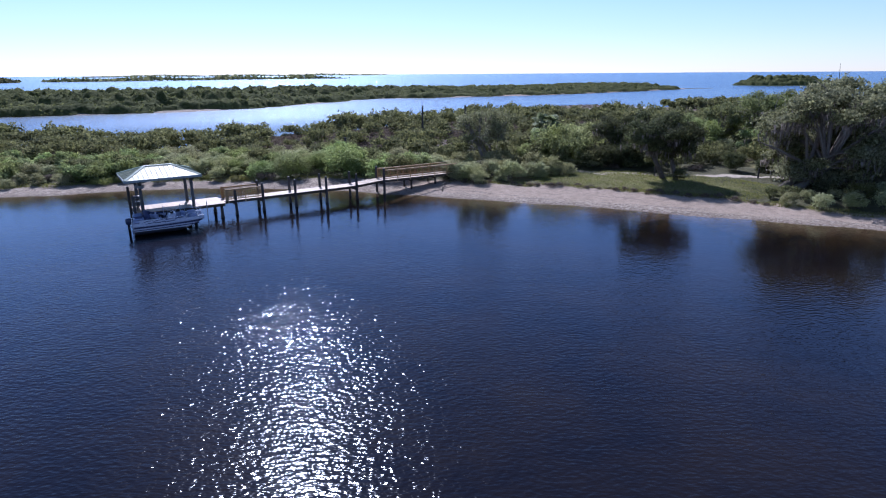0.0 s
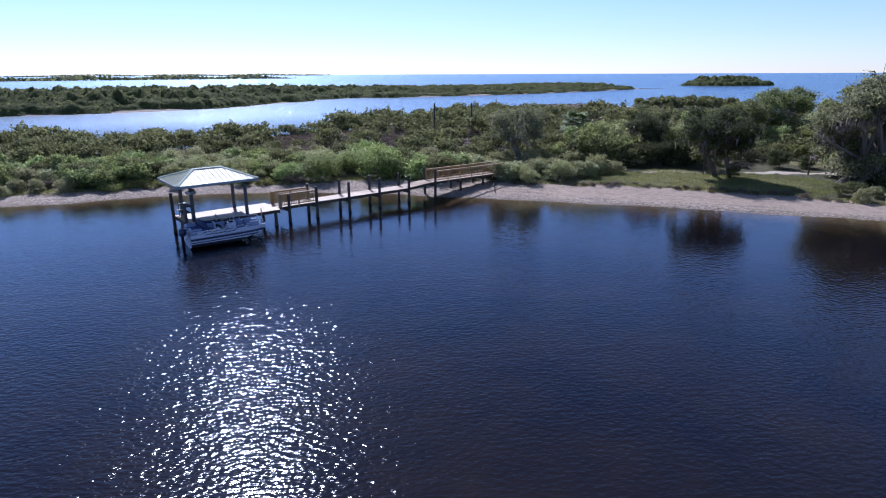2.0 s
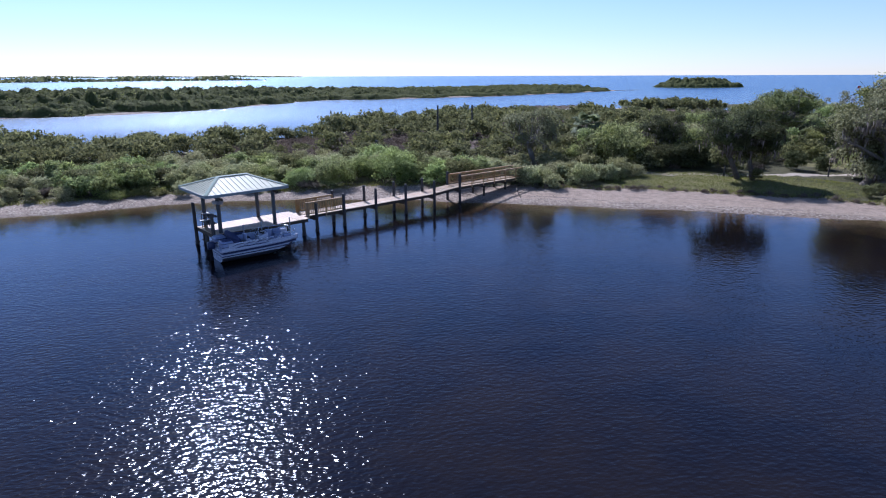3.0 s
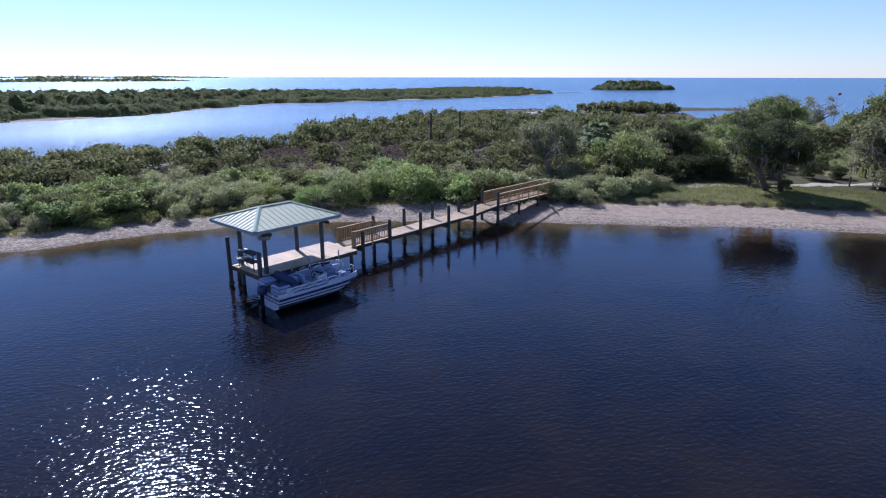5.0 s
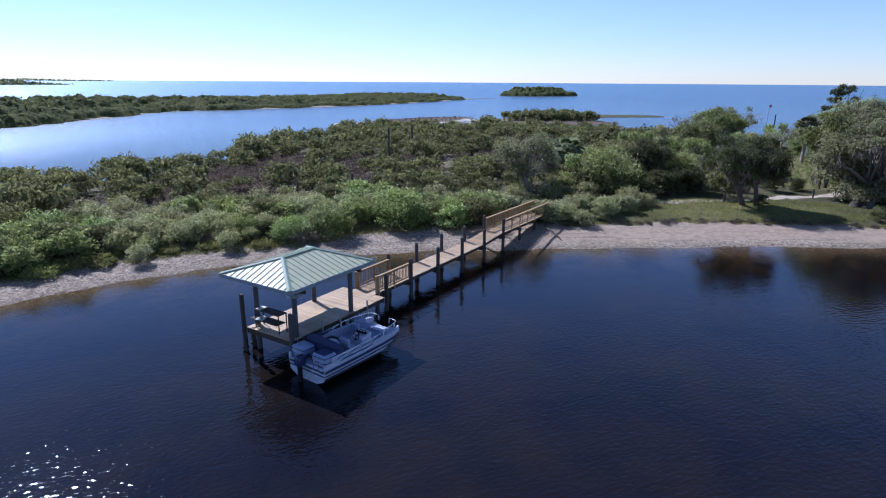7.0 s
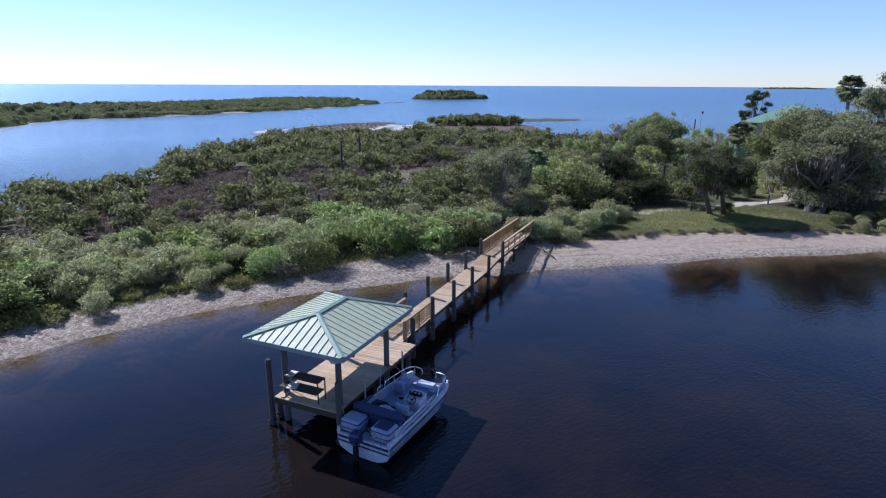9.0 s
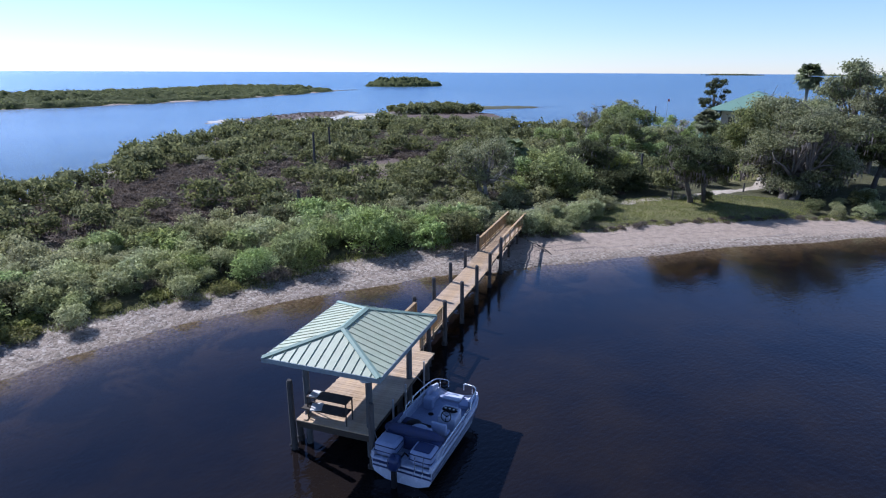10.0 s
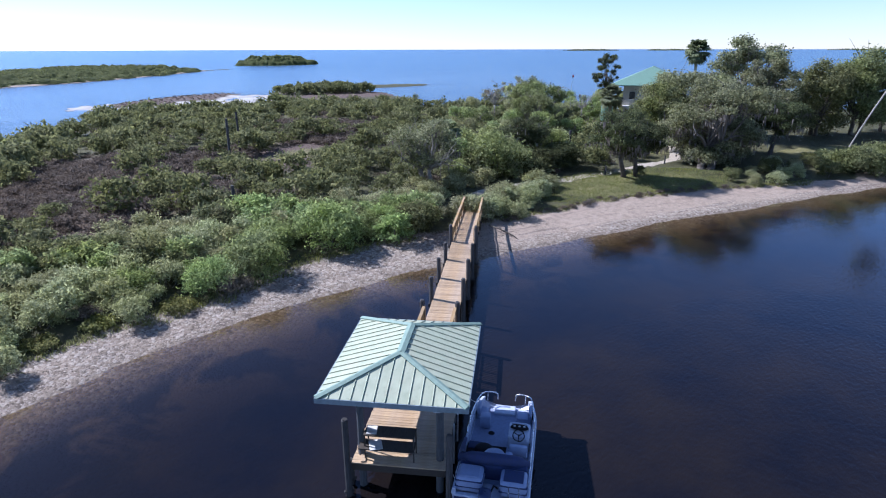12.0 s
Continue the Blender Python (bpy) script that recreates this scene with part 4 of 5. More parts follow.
for x, y, s, a in ((51, 96, 0.95, 0), (74, 103, 0.9, 140), (60, 84, 0.8, 250)):
    set_tree("dead_tree", DEAD, "bleached dead tree above the scrub", "tree", "dead trees", x, y, a, s)
grove = scatter(43, 42, 8, 74, 64, 108, 3.6, lambda x, y: ~open_ground(x, y) & (line_distance(x, y, PATH_LINE) > 2.8) & (back(x, y) > 12) & (np.hypot(x - 63.5, y - 73.5) > 9) & (y > 62) & (y < 76 + 0.55 * x))
for k, (x, y) in enumerate(grove):
    far = 1.0 + 0.005 * (x - 8)
    set_tree("small_tree", MID[k % 3], "bushy green small tree in the scrub", "tree", "small trees in the scrub", x, y, k * 67, (0.45 + 0.09 * (k % 5)) * far)
set_tree("cabbage_palm", palm_kind(90, 11.8, 0.22, 90, (0, 0), 1.2, 1.15), "tall cabbage palm with a round crown", "palm", "palms", 68, 68.3)
set_tree("cabbage_palm", palm_kind(91, 5.2, 0.22, 60, (0.2, 0), 1.2, 1.1), "short cabbage palm beside the house", "palm", "palms", 54, 76)
set_tree("cabbage_palm", palm_kind(93, 4.0, 0.2, 60, (0.2, 0.1), 1.2, 1.0), "short grey-green cabbage palm among the scrub", "palm", "palms", 12.2, 74.6)
set_tree("cabbage_palm", palm_kind(92, 12.0, 0.09, 40, (0.4, -4.4)), "leaning palm with a pale bare trunk", "palm", "palms", 52, 43.7)
THIN = tree_kind(94, DARKBARK, L_DEEP, 4.0, 11.4, 2.7, 44, 0.55, 9000, 0.11, 0.18, (1.4, 0), 1, 0, 0.7)
set_tree("thin_tree", THIN, "thin dark tree leaning beside the house", "tree", "", 84, 91.5, 20)
BIGBUSH = bush_kind(95, L_DARK, 3.4, 3.3, 34, 26000, 0.10)
plant("large_shrub", BIGBUSH, "large rounded olive-green shrub at the water", "shrub", "large shrubs", 42.5, 41.0, 0, 1.0)
plant("large_shrub", BIGBUSH, "large rounded olive-green shrub at the water", "shrub", "large shrubs", 48.5, 39.0, 2, 0.95)
for x, y, s, a in ((2.6, 60.2, 0.95, 0), (4.6, 61.3, 1.0, 1), (1.9, 62.6, 0.9, 2), (6.3, 62.3, 0.95, 3), (8.4, 61.4, 1.0, 4), (7.2, 60.4, 0.8, 5)):
    plant("saltbush", SALT[int(a) % 5], "grey-green saltbush shrub beside the boardwalk", "shrub", "bushes by the boardwalk", x, y, a, s)
for k, (x, y) in enumerate(scatter(41, 40, 25, 47, 43, 56, 1.9, lambda x, y: (back(x, y) > beach_wide(x) + 0.3) & (back(x, y) < beach_wide(x) + 4.2 + 0.2 * (x - 28)) & (x > 27.5))):
    plant("green_shrub", (DARK + SALT)[k % 9], "dull green shrub under the oaks", "shrub", "shrubs under the oaks", x, y, k * 1.1, 0.6 + 0.06 * (k % 6))
for k, (x, y) in enumerate(((9.5, 60.6), (10.8, 61.6), (3.2, 58.9), (0.8, 60.9), (5.2, 59.6), (2.5, 66.5), (7.5, 67.5), (10.5, 67.5), (13.5, 66.2))):
    plant("saltbush", SALT[k % 5], "grey-green saltbush shrub beside the path", "shrub", "bushes by the boardwalk", x, y, k * 0.9, 0.7 + 0.07 * (k % 4))
plant("green_shrub", DARK[0], "dark shrub at the foot of the cedars", "shrub", "bushes by the boardwalk", 22.6, 57.4, 5.9, 0.6)

DEEPBUSH = [bush_kind(96 + k, L_DEEP, 2.0, 3.1, 26, 9000, 0.085, slim=0.4) for k in range(2)]
for k, (x, y) in enumerate(((16.4, 66.4), (18.4, 65.7), (20.4, 65.2))):
    plant("evergreen_shrub", DEEPBUSH[k % 2], "tall dark evergreen shrub behind the sandy path", "shrub", "evergreens by the path", x, y, k * 1.3, 0.85 + 0.08 * (k % 3))
for k, (x, y, s) in enumerate(((17.4, 72.0, 0.9), (11.2, 71.8, 0.8), (15.4, 75.0, 0.85), (23.4, 68.0, 0.72), (26.4, 70.4, 0.75), (32.0, 75.0, 0.95), (22.0, 71.5, 0.8))):
    set_tree("small_tree", MID[2 * (k % 2)] if k < 3 else MID[k % 3], "bright green bushy small tree beyond the path", "tree", "small trees in the scrub", x, y, k * 80, s)
HIGH = tree_kind(77, DARKBARK, L_CEDAR, 3.2, 8.4, 3.2, 38, 1.0, 22000, 0.1, 0.22, (0, 0), 1, 0, 0.8, 0.6)
set_tree("juniper_tree", HIGH, "bright-topped evergreen tree beside the broad oak", "tree", "evergreens on the point", 37.8, 61.6, 30, 1.0)
plant("leafy_shrub", LEAFY[0], "tall bright green leafy shrub behind the path", "shrub", "large shrubs", 13.4, 68.2, 0.6, 1.6)
plant("evergreen_shrub", DEEPBUSH[1], "low dark evergreen shrub behind the sandy path", "shrub", "evergreens by the path", 30.2, 62.0, 2.2, 0.62)
plant("evergreen_shrub", DEEPBUSH[0], "low dark evergreen shrub behind the sandy path", "shrub", "evergreens by the path", 33.0, 61.4, 0.4, 0.5)
for k, (x, y, s) in enumerate(((10.8, 62.3, 1.25), (9.2, 60.9, 1.15), (4.6, 62.0, 1.25), (6.2, 60.2, 1.1), (1.2, 60.6, 1.1), (12.4, 61.6, 0.9))):
    plant("saltbush", SALT[k % 5], "grey-green saltbush shrub beside the path", "shrub", "bushes by the boardwalk", x, y, k * 1.7, s)
TUFT = [bush_kind(55 + k, L_BROWN, 1.1, 0.9, 10, 420, 0.16, slim=0.2, lean=1.2) for k in range(2)]
for k, (x, y) in enumerate(scatter(47, 70, 0, 27, 47, 60, 0.75, lambda x, y: (np.abs(back(x, y) - beach_wide(x) - 0.1 - 0.5 * wobble(x, y, 4, 1)) < 0.5))):
    plant("dry_tuft", TUFT[k % 2], "low dry brown scrub between beach and lawn", "shrub", "dry scrub at the lawn edge", x, y, k * 0.8, 0.3 + 0.05 * (k % 4))

# ---- the dock: local x runs along it from its outer end to the land, local y away from the open water ----
TURN = 33.5
DOCK = pose(0, 0, -0.2, 0, 0, TURN)


def dock_thing(name, label, category, u, v, z=0.0, turn=0.0, group=""):
    p = DOCK @ Vector((u, v, z))
    return tagged_thing(name, label, category, group, tuple(p), TURN + turn)


def deck_z(u):
    return float(np.interp(u, [0, 22.6, 25.5, 34.4], [1.40, 1.40, 1.62, 1.55]))


def pile(parent, u, v, top, r=0.115, crust=True, low=-2.2):
    bm = bmesh.new()
    tube(bm, [(u, v, low), (u + 0.01, v, 0.4), (u, v + 0.01, top - 0.05), (u, v, top)], [r * 1.08, r * 1.02, r * 0.95, r * 0.7], 10)
    ob = part("piling", bm, PILE, parent)
    if crust:
        rng = random.Random(int(u * 100 + v))
        bm = bmesh.new()
        for _ in range(26):
            a, z = rng.uniform(0, 6.28), rng.uniform(-0.15, 0.42)
            s = rng.uniform(0.03, 0.075)
            bmesh.ops.create_icosphere(bm, subdivisions=1, radius=s, matrix=Matrix.Translation((u + math.cos(a) * r * 1.05, v + math.sin(a) * r * 1.05, z)))
        part("barnacles", bm, MUSSEL, ob, "dark barnacle crust")
    return ob


def rail_section(parent, u0, u1, v, gap, close=False):
    """Posts, two rails and upright balusters."""
    bm = bmesh.new()
    za, zb = deck_z(u0), deck_z(u1)
    slope = (zb - za) / (u1 - u0)
    run = lambda lo, hi, w: [[(u0, v - w, za + lo), (u1, v - w, zb + lo), (u1, v + w, zb + lo), (u0, v + w, za + lo)], hi - lo]
    c, t = run(0.90, 0.94, 0.07)
    slab(bm, [(p[0], p[1], p[2] + 0.04) for p in c], t)
    rail = part("railing", bm, RAIL, parent, "brown timber railing")
    for lo, hi in ((0.82, 0.90), (0.08, 0.16)):
        bm = bmesh.new()
        c, t = run(lo, hi, 0.02)
        slab(bm, [(p[0], p[1], p[2] + hi - lo) for p in c], t)
        part("rail", bm, RAIL, rail)
    n = max(2, int((u1 - u0) / gap))
    for k in range(n + 1):
        u = u0 + (u1 - u0) * k / n
        z = za + slope * (u - u0)
        bm = bmesh.new()
        box(bm, u - 0.018, u + 0.018, v + 0.021, v + 0.055, z + 0.05, z + 0.88)
        part("baluster", bm, RAIL, rail)
    return rail


def build_pier():
    pier = dock_thing("boardwalk", "pale timber boardwalk on dark piles running to the beach", "boardwalk", 0, 0)
    for v in (50.32, 50.95, 51.55):
        bm = bmesh.new()
        for a, b in ((10.8, 22.6), (22.6, 25.5), (25.5, 34.4)):
            slab(bm, [(a, v - 0.03, deck_z(a) - 0.045), (b, v - 0.03, deck_z(b) - 0.045), (b, v + 0.03, deck_z(b) - 0.045), (a, v + 0.03, deck_z(a) - 0.045)], 0.2)
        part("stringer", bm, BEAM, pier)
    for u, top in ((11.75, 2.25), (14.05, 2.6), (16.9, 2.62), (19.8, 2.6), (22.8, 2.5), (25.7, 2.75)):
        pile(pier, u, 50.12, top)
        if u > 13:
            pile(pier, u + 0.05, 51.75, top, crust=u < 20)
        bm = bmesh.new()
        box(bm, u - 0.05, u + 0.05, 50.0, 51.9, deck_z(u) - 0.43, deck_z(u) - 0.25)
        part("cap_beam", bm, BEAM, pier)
    for u in (28.8, 31.6, 34.0):
        for v in (50.25, 51.65):
            bm = bmesh.new()
            box(bm, u - 0.07, u + 0.07, v - 0.07, v + 0.07, 0.2, deck_z(u) - 0.25)
            part("piling", bm, BEAM, pier)
        bm = bmesh.new()
        box(bm, u - 0.05, u + 0.05, 50.1, 51.8, deck_z(u) - 0.4, deck_z(u) - 0.25)
        part("cap_beam", bm, BEAM, pier)
    for u0, u1 in ((11.2, 14.0), (25.8, 34.4)):
        for v in (50.24, 51.66):
            gap = 0.14 if u0 < 20 or v > 51 else 1.45
            rail = rail_section(pier, u0, u1, v, gap)
            k = max(1, round((u1 - u0) / 1.45))
            for i in range(k + 1):
                u = u0 + (u1 - u0) * i / k
                bm = bmesh.new()
                box(bm, u - 0.045, u + 0.045, v - 0.066, v - 0.021, deck_z(u) - 0.2, deck_z(u) + 0.9)
                part("post", bm, RAIL, rail)
    for v in (50.24, 51.66):
        bm = bmesh.new()
        box(bm, 11.0, 11.18, v - 0.045, v + 0.045, 1.42, 2.36)
        part("post", bm, RAIL, pier)
    return pier


def build_platform():
    plat = dock_thing("dock_platform", "square timber dock platform beside the boat", "dock", 0, 0)
    for v in (49.58, 50.5, 51.4, 52.32):
        bm = bmesh.new()
        box(bm, 4.32, 10.72, v - 0.03, v + 0.03, 1.15, 1.36)
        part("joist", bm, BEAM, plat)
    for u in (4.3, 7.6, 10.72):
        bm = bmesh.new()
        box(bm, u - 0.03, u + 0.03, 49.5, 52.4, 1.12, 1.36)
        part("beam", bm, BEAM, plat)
    pile(plat, 4.2, 52.52, 3.0, 0.11)
    pile(plat, 4.15, 49.36, 2.75, 0.11)
    for u, v in ((10.5, 49.75), (7.5, 49.75), (10.5, 52.2), (4.75, 52.6)):
        pile(plat, u, v, 1.13, 0.12)
    for u in (6.1, 7.3, 9.3):
        bm = bmesh.new()
        box(bm, u - 0.03, u + 0.03, 49.40, 49.46, 0.1, 1.75)
        part("fender_post", bm, ALU, plat, "slim pale fender post")
    return plat


def build_pavilion():
    pav = dock_thing("dock_pavilion", "hip-roofed pavilion with sage-green standing-seam metal roof over the dock", "pavilion", 0, 0)
    for u in (4.75, 8.4):
        for v in (49.72, 52.2):
            bm = bmesh.new()
            tube(bm, [(u, v, -2.2), (u, v, 3.84)], [0.13, 0.115], 10)
            part("post", bm, POST, pav)
    for v in (49.72, 52.2):
        bm = bmesh.new()
        box(bm, 4.0, 8.8, v - 0.06, v + 0.06, 3.70, 3.92)
        part("beam", bm, BEAM, pav)
    for u in (4.75, 8.4):
        bm = bmesh.new()
        box(bm, u - 0.05, u + 0.05, 49.0, 53.0, 3.55, 3.69)
        part("cross_beam", bm, BEAM, pav)
    u0, u1, v0, v1, ze, zr = 3.70, 9.06, 48.80, 53.19, 4.0, 4.69
    ra, rb, vc = 5.42, 7.30, 51.0
    roofs = {
        "near": [(u0, v0), (u1, v0), (rb, vc), (ra, vc)],
        "far": [(u1, v1), (u0, v1), (ra, vc), (rb, vc)],
        "outer": [(u0, v1), (u0, v0), (ra, vc)],
        "inner": [(u1, v0), (u1, v1), (rb, vc)],
    }
    panels = {}
    for key, c in roofs.items():
        bm = bmesh.new()
        slab(bm, [(x, y, zr if y == vc else ze) for x, y in c], 0.06)
        panels[key] = part("roof_panel", bm, ROOF, pav)
    step = 0.335

    def seam(parent, a, b):
        bm = bmesh.new()
        tube(bm, [(a[0], a[1], a[2] + 0.018), (b[0], b[1], b[2] + 0.018)], 0.017, 4)
        part("seam", bm, ROOF, parent)

    k = u0 + step
    while k < u1 - 0.1:
        t = min(1.0, (k - u0) / (ra - u0), (u1 - k) / (u1 - rb))
        for key, va in (("near", v0), ("far", v1)):
            seam(panels[key], (k, va, ze), (k, va + (vc - va) * t, ze + (zr - ze) * t))
        k += step
    k = v0 + step
    while k < v1 - 0.1:
        t = min((k - v0) / (vc - v0), (v1 - k) / (v1 - vc))
        seam(panels["outer"], (u0, k, ze), (u0 + (ra - u0) * t, k, ze + (zr - ze) * t))
        seam(panels["inner"], (u1, k, ze), (u1 + (rb - u1) * t, k, ze + (zr - ze) * t))
        k += step

    def cap(name, a, b, w):
        d = Vector((b[0] - a[0], b[1] - a[1], 0)).normalized()
        s = Vector((-d.y, d.x, 0)) * w
        bm = bmesh.new()
        A, B, drop = Vector(a) + Vector((0, 0, 0.065)), Vector(b) + Vector((0, 0, 0.065)), Vector((0, 0, -0.045))
        vs = [bm.verts.new(p) for p in (A - s + drop, A, A + s + drop, B + s + drop, B, B - s + drop)]
        bm.faces.new((vs[0], vs[1], vs[4], vs[5]))
        bm.faces.new((vs[1], vs[2], vs[3], vs[4]))
        low = bmesh.ops.extrude_face_region(bm, geom=bm.faces[:])
        bmesh.ops.translate(bm, vec=(0, 0, -0.025), verts=[g for g in low["geom"] if isinstance(g, bmesh.types.BMVert)])
        bmesh.ops.recalc_face_normals(bm, faces=bm.faces)
        part(name, bm, CAP, pav, "blue-green metal cap")

    for a, b in (((u0, v0, ze), (ra, vc, zr)), ((u0, v1, ze), (ra, vc, zr)), ((u1, v0, ze), (rb, vc, zr)), ((u1, v1, ze), (rb, vc, zr))):
        cap("hip_cap", a, b, 0.11)
    cap("ridge_cap", (ra - 0.05, vc, zr), (rb + 0.05, vc, zr), 0.13)
    for x0, x1, y0, y1 in ((u0 - 0.03, u1 + 0.03, v0 - 0.03, v0 - 0.002), (u0 - 0.03, u1 + 0.03, v1 + 0.002, v1 + 0.03), (u0 - 0.03, u0 - 0.002, v0, v1), (u1 + 0.002, u1 + 0.03, v0, v1)):
        bm = bmesh.new()
        box(bm, x0, x1, y0, y1, ze - 0.17, ze - 0.004)
        part("fascia", bm, FASCIA, pav, "grey-green fascia board")
    # underside given the dark beam colour to deepen the shade on the deck
    bm = bmesh.new()
    box(bm, u0 + 0.02, u1 - 0.02, v0 + 0.02, v1 - 0.02, ze - 0.13, ze - 0.10)
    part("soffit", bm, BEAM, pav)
    return pav


def build_table():
    t = dock_thing("cleaning_table", "dark two-tier fish-cleaning table with pale boards on the dock", "table", 4.75, 51.25, 1.40)
    bm = bmesh.new()
    box(bm, -0.3, 0.22, -0.78, 0.8, 0.86, 0.90, 0.01)
    part("counter", bm, BEAM, t, "dark weathered counter")
    bm = bmesh.new()
    box(bm, -0.42, 0.1, -0.78, 0.95, 0.44, 0.48, 0.01)
    part("shelf", bm, BEAM, t)
    for x in (-0.27, 0.19):
        for y in (-0.75, 0.77):
            bm = bmesh.new()
            box(bm, x - 0.02, x + 0.02, y - 0.02, y + 0.02, 0, 0.86)
            part("leg", bm, BEAM, t)
    b = dock_thing("cutting_board", "white plastic cutting board on the cleaning table", "cutting board", 4.7, 51.83, 2.30, 6)
    bm = bmesh.new()
    box(bm, -0.2, 0.2, -0.16, 0.16, 0, 0.03, 0.006)
    part("board", bm, BOARD, b)
    b = dock_thing("cutting_board", "white plastic board on the lower shelf", "cutting board", 4.55, 51.7, 1.88, 20)
    bm = bmesh.new()
    box(bm, -0.24, 0.24, -0.2, 0.2, 0, 0.03, 0.006)
    part("board", bm, BOARD, b)
    b = dock_thing("loose_plank", "pale loose plank lying on the dock", "plank", 4.55, 52.1, 1.41, 12)
    bm = bmesh.new()
    box(bm, -0.25, 0.25, -0.07, 0.07, 0, 0.04, 0.006)
    part("board", bm, DECK, b)
    h = dock_thing("hose_coil", "pale coiled hose hung on a roof post", "hose", 4.75, 49.72, 3.28)
    for k in range(4):
        bm = bmesh.new()
        r = 0.28 + 0.02 * k
        tube(bm, [(r * math.cos(a), r * math.sin(a), 0.05 * k + 0.03 * math.sin(2 * a)) for a in np.linspace(0, math.tau, 21)], 0.025, 6, False)
        part("loop", bm, ALU, h)


build_platform_ob = build_platform()
build_pier_ob = build_pier()
build_pavilion()
build_table()

# ---- the boat: local x ahead from the stern, y to port, z up from the waterline ----


def build_boat():
    boat = dock_thing("deck_boat", "white deck boat with navy stripes moored beside the dock", "boat", 3.74, 48.12, 0.46, -4.5)
    boat.scale = (0.84, 0.98, 1.06)
    L = 5.75

    def half(x):
        return 1.15 if x < 3.9 else 1.15 - 0.24 * ((x - 3.9) / (L - 3.9)) ** 3.2

    def keel(x):
        return -0.28 if x < 3.4 else -0.28 + 0.66 * ((x - 3.4) / (L - 3.4)) ** 1.6

    def sheer(x):
        return 0.66 + 0.10 * (x / L) ** 2

    xs = [0, 0.6, 1.4, 2.2, 3.0, 3.6, 4.1, 4.5, 4.9, 5.2, 5.45, 5.62, 5.75]
    bm = bmesh.new()
    rings = []
    for x in xs:
        b, k, s = half(x), keel(x), sheer(x)
        prof = [(0, k), (0.55 * b, k + 0.05), (0.9 * b, k + 0.22), (0.965 * b, max(0.1, k + 0.24)), (0.97 * b, max(0.2, k + 0.26)), (b, s - 0.22), (b + 0.03, s - 0.2), (b + 0.03, s - 0.13), (b, s - 0.11), (b, s), (b - 0.10, s), (b - 0.11, 0.44), (0, 0.42)]
        prof = [(y, min(z, s) if i < 10 else z) for i, (y, z) in enumerate(prof)]
        ring = [bm.verts.new((x, y, z)) for y, z in prof] + [bm.verts.new((x, -y, z)) for y, z in prof[-2:0:-1]]
        rings.append(ring)
    for a, b in zip(rings, rings[1:]):
        n = len(a)
        for i in range(n):
            bm.faces.new((a[i], b[i], b[(i + 1) % n], a[(i + 1) % n]))
    bm.faces.new(rings[0])
    bm.faces.new(rings[-1][::-1])
    bmesh.ops.recalc_face_normals(bm, faces=bm.faces)
    # lowest hull faces coloured dark for the shadow gap above the water
    for f in bm.faces:
        f.material_index = 1 if f.calc_center_median().z < 0.06 else 0
    hull = part("hull", bm, SHADE_WHITE, boat, "white fibreglass hull with the shadow beneath coloured in")
    hull.data.materials.append(HULL_SHADOW)

    def band(z0, z1, xa, xb, out, side):
        bm = bmesh.new()
        pts = [x for x in np.linspace(xa, xb, 24)]
        rows = []
        for x in pts:
            b = half(x)
            f = lambda z: (0.97 * b + 0.03 * b * min(1, max(0, (z - 0.2) / (sheer(x) - 0.42)))) + out
            lo, hi = z0 + 0.10 * (x / L) ** 2, z1 + 0.10 * (x / L) ** 2
            rows.append([bm.verts.new((x, side * f(lo), lo)), bm.verts.new((x, side * f(hi), hi))])
        for a, c in zip(rows, rows[1:]):
            bm.faces.new((a[0], c[0], c[1], a[1]))
        part("stripe", bm, STRIPE, hull, "navy stripe")

    for side in (-1, 1):
        band(0.15, 0.215, 0.0, 5.3, 0.008, side)
        band(0.30, 0.42, 0.0, 5.55, 0.008, side)
        for k in range(3):
            bm = bmesh.new()
            y = side * 1.156
            x0 = 0.9 + 0.75 * k
            for a, b, c, d in (((x0, y, 0.56), (x0 + 0.9, y, 0.61), (x0 + 1.0, y, 0.665), (x0 + 0.3, y, 0.63)),):
                bm.faces.new([bm.verts.new(p) for p in (a, b, c, d)])
            part("flash", bm, STRIPE, hull, "navy streak")
    bm = bmesh.new()
    box(bm, 0.75, 5.45, -1.0, 1.0, 0.44, 0.455)
    part("floor", bm, CARPET, boat, "grey-blue carpeted floor")
    # raised side panels with slanting graphics
    for s in (-1, 1):
        bm = bmesh.new()
        y0, y1 = sorted((s * 1.065, s * 1.125))
        box(bm, 0.5, 4.2, y0, y1, 0.655, 0.86, 0.02)
        bmesh.ops.translate(bm, vec=(0, 0, -0.1), verts=[v for v in bm.verts if v.co.x > 4 and v.co.z > 0.75])
        panel = part("side_panel", bm, SHADE_WHITE, boat, "white side panel with navy graphics")
        for k in range(4):
            x0, y = 0.7 + 0.8 * k, s * 1.131
            bm = bmesh.new()
            bm.faces.new([bm.verts.new(p) for p in ((x0, y, 0.67), (x0 + 0.5, y, 0.75), (x0 + 0.85, y, 0.76), (x0 + 0.95, y, 0.79), (x0 + 0.4, y, 0.79))])
            part("flash", bm, STRIPE, panel, "navy streak")
    # stern: two rounded pods, a step between them
    for y0, y1 in ((0.25, 1.08), (-1.08, -0.25)):
        bm = bmesh.new()
        box(bm, 0.08, 0.92, y0, y1, 0.5, 0.98, 0.14)
        pod = part("stern_pod", bm, SHADE_VINYL, boat, "white rounded stern seat pod", True)
        for z in (0.66, 0.86):
            bm = bmesh.new()
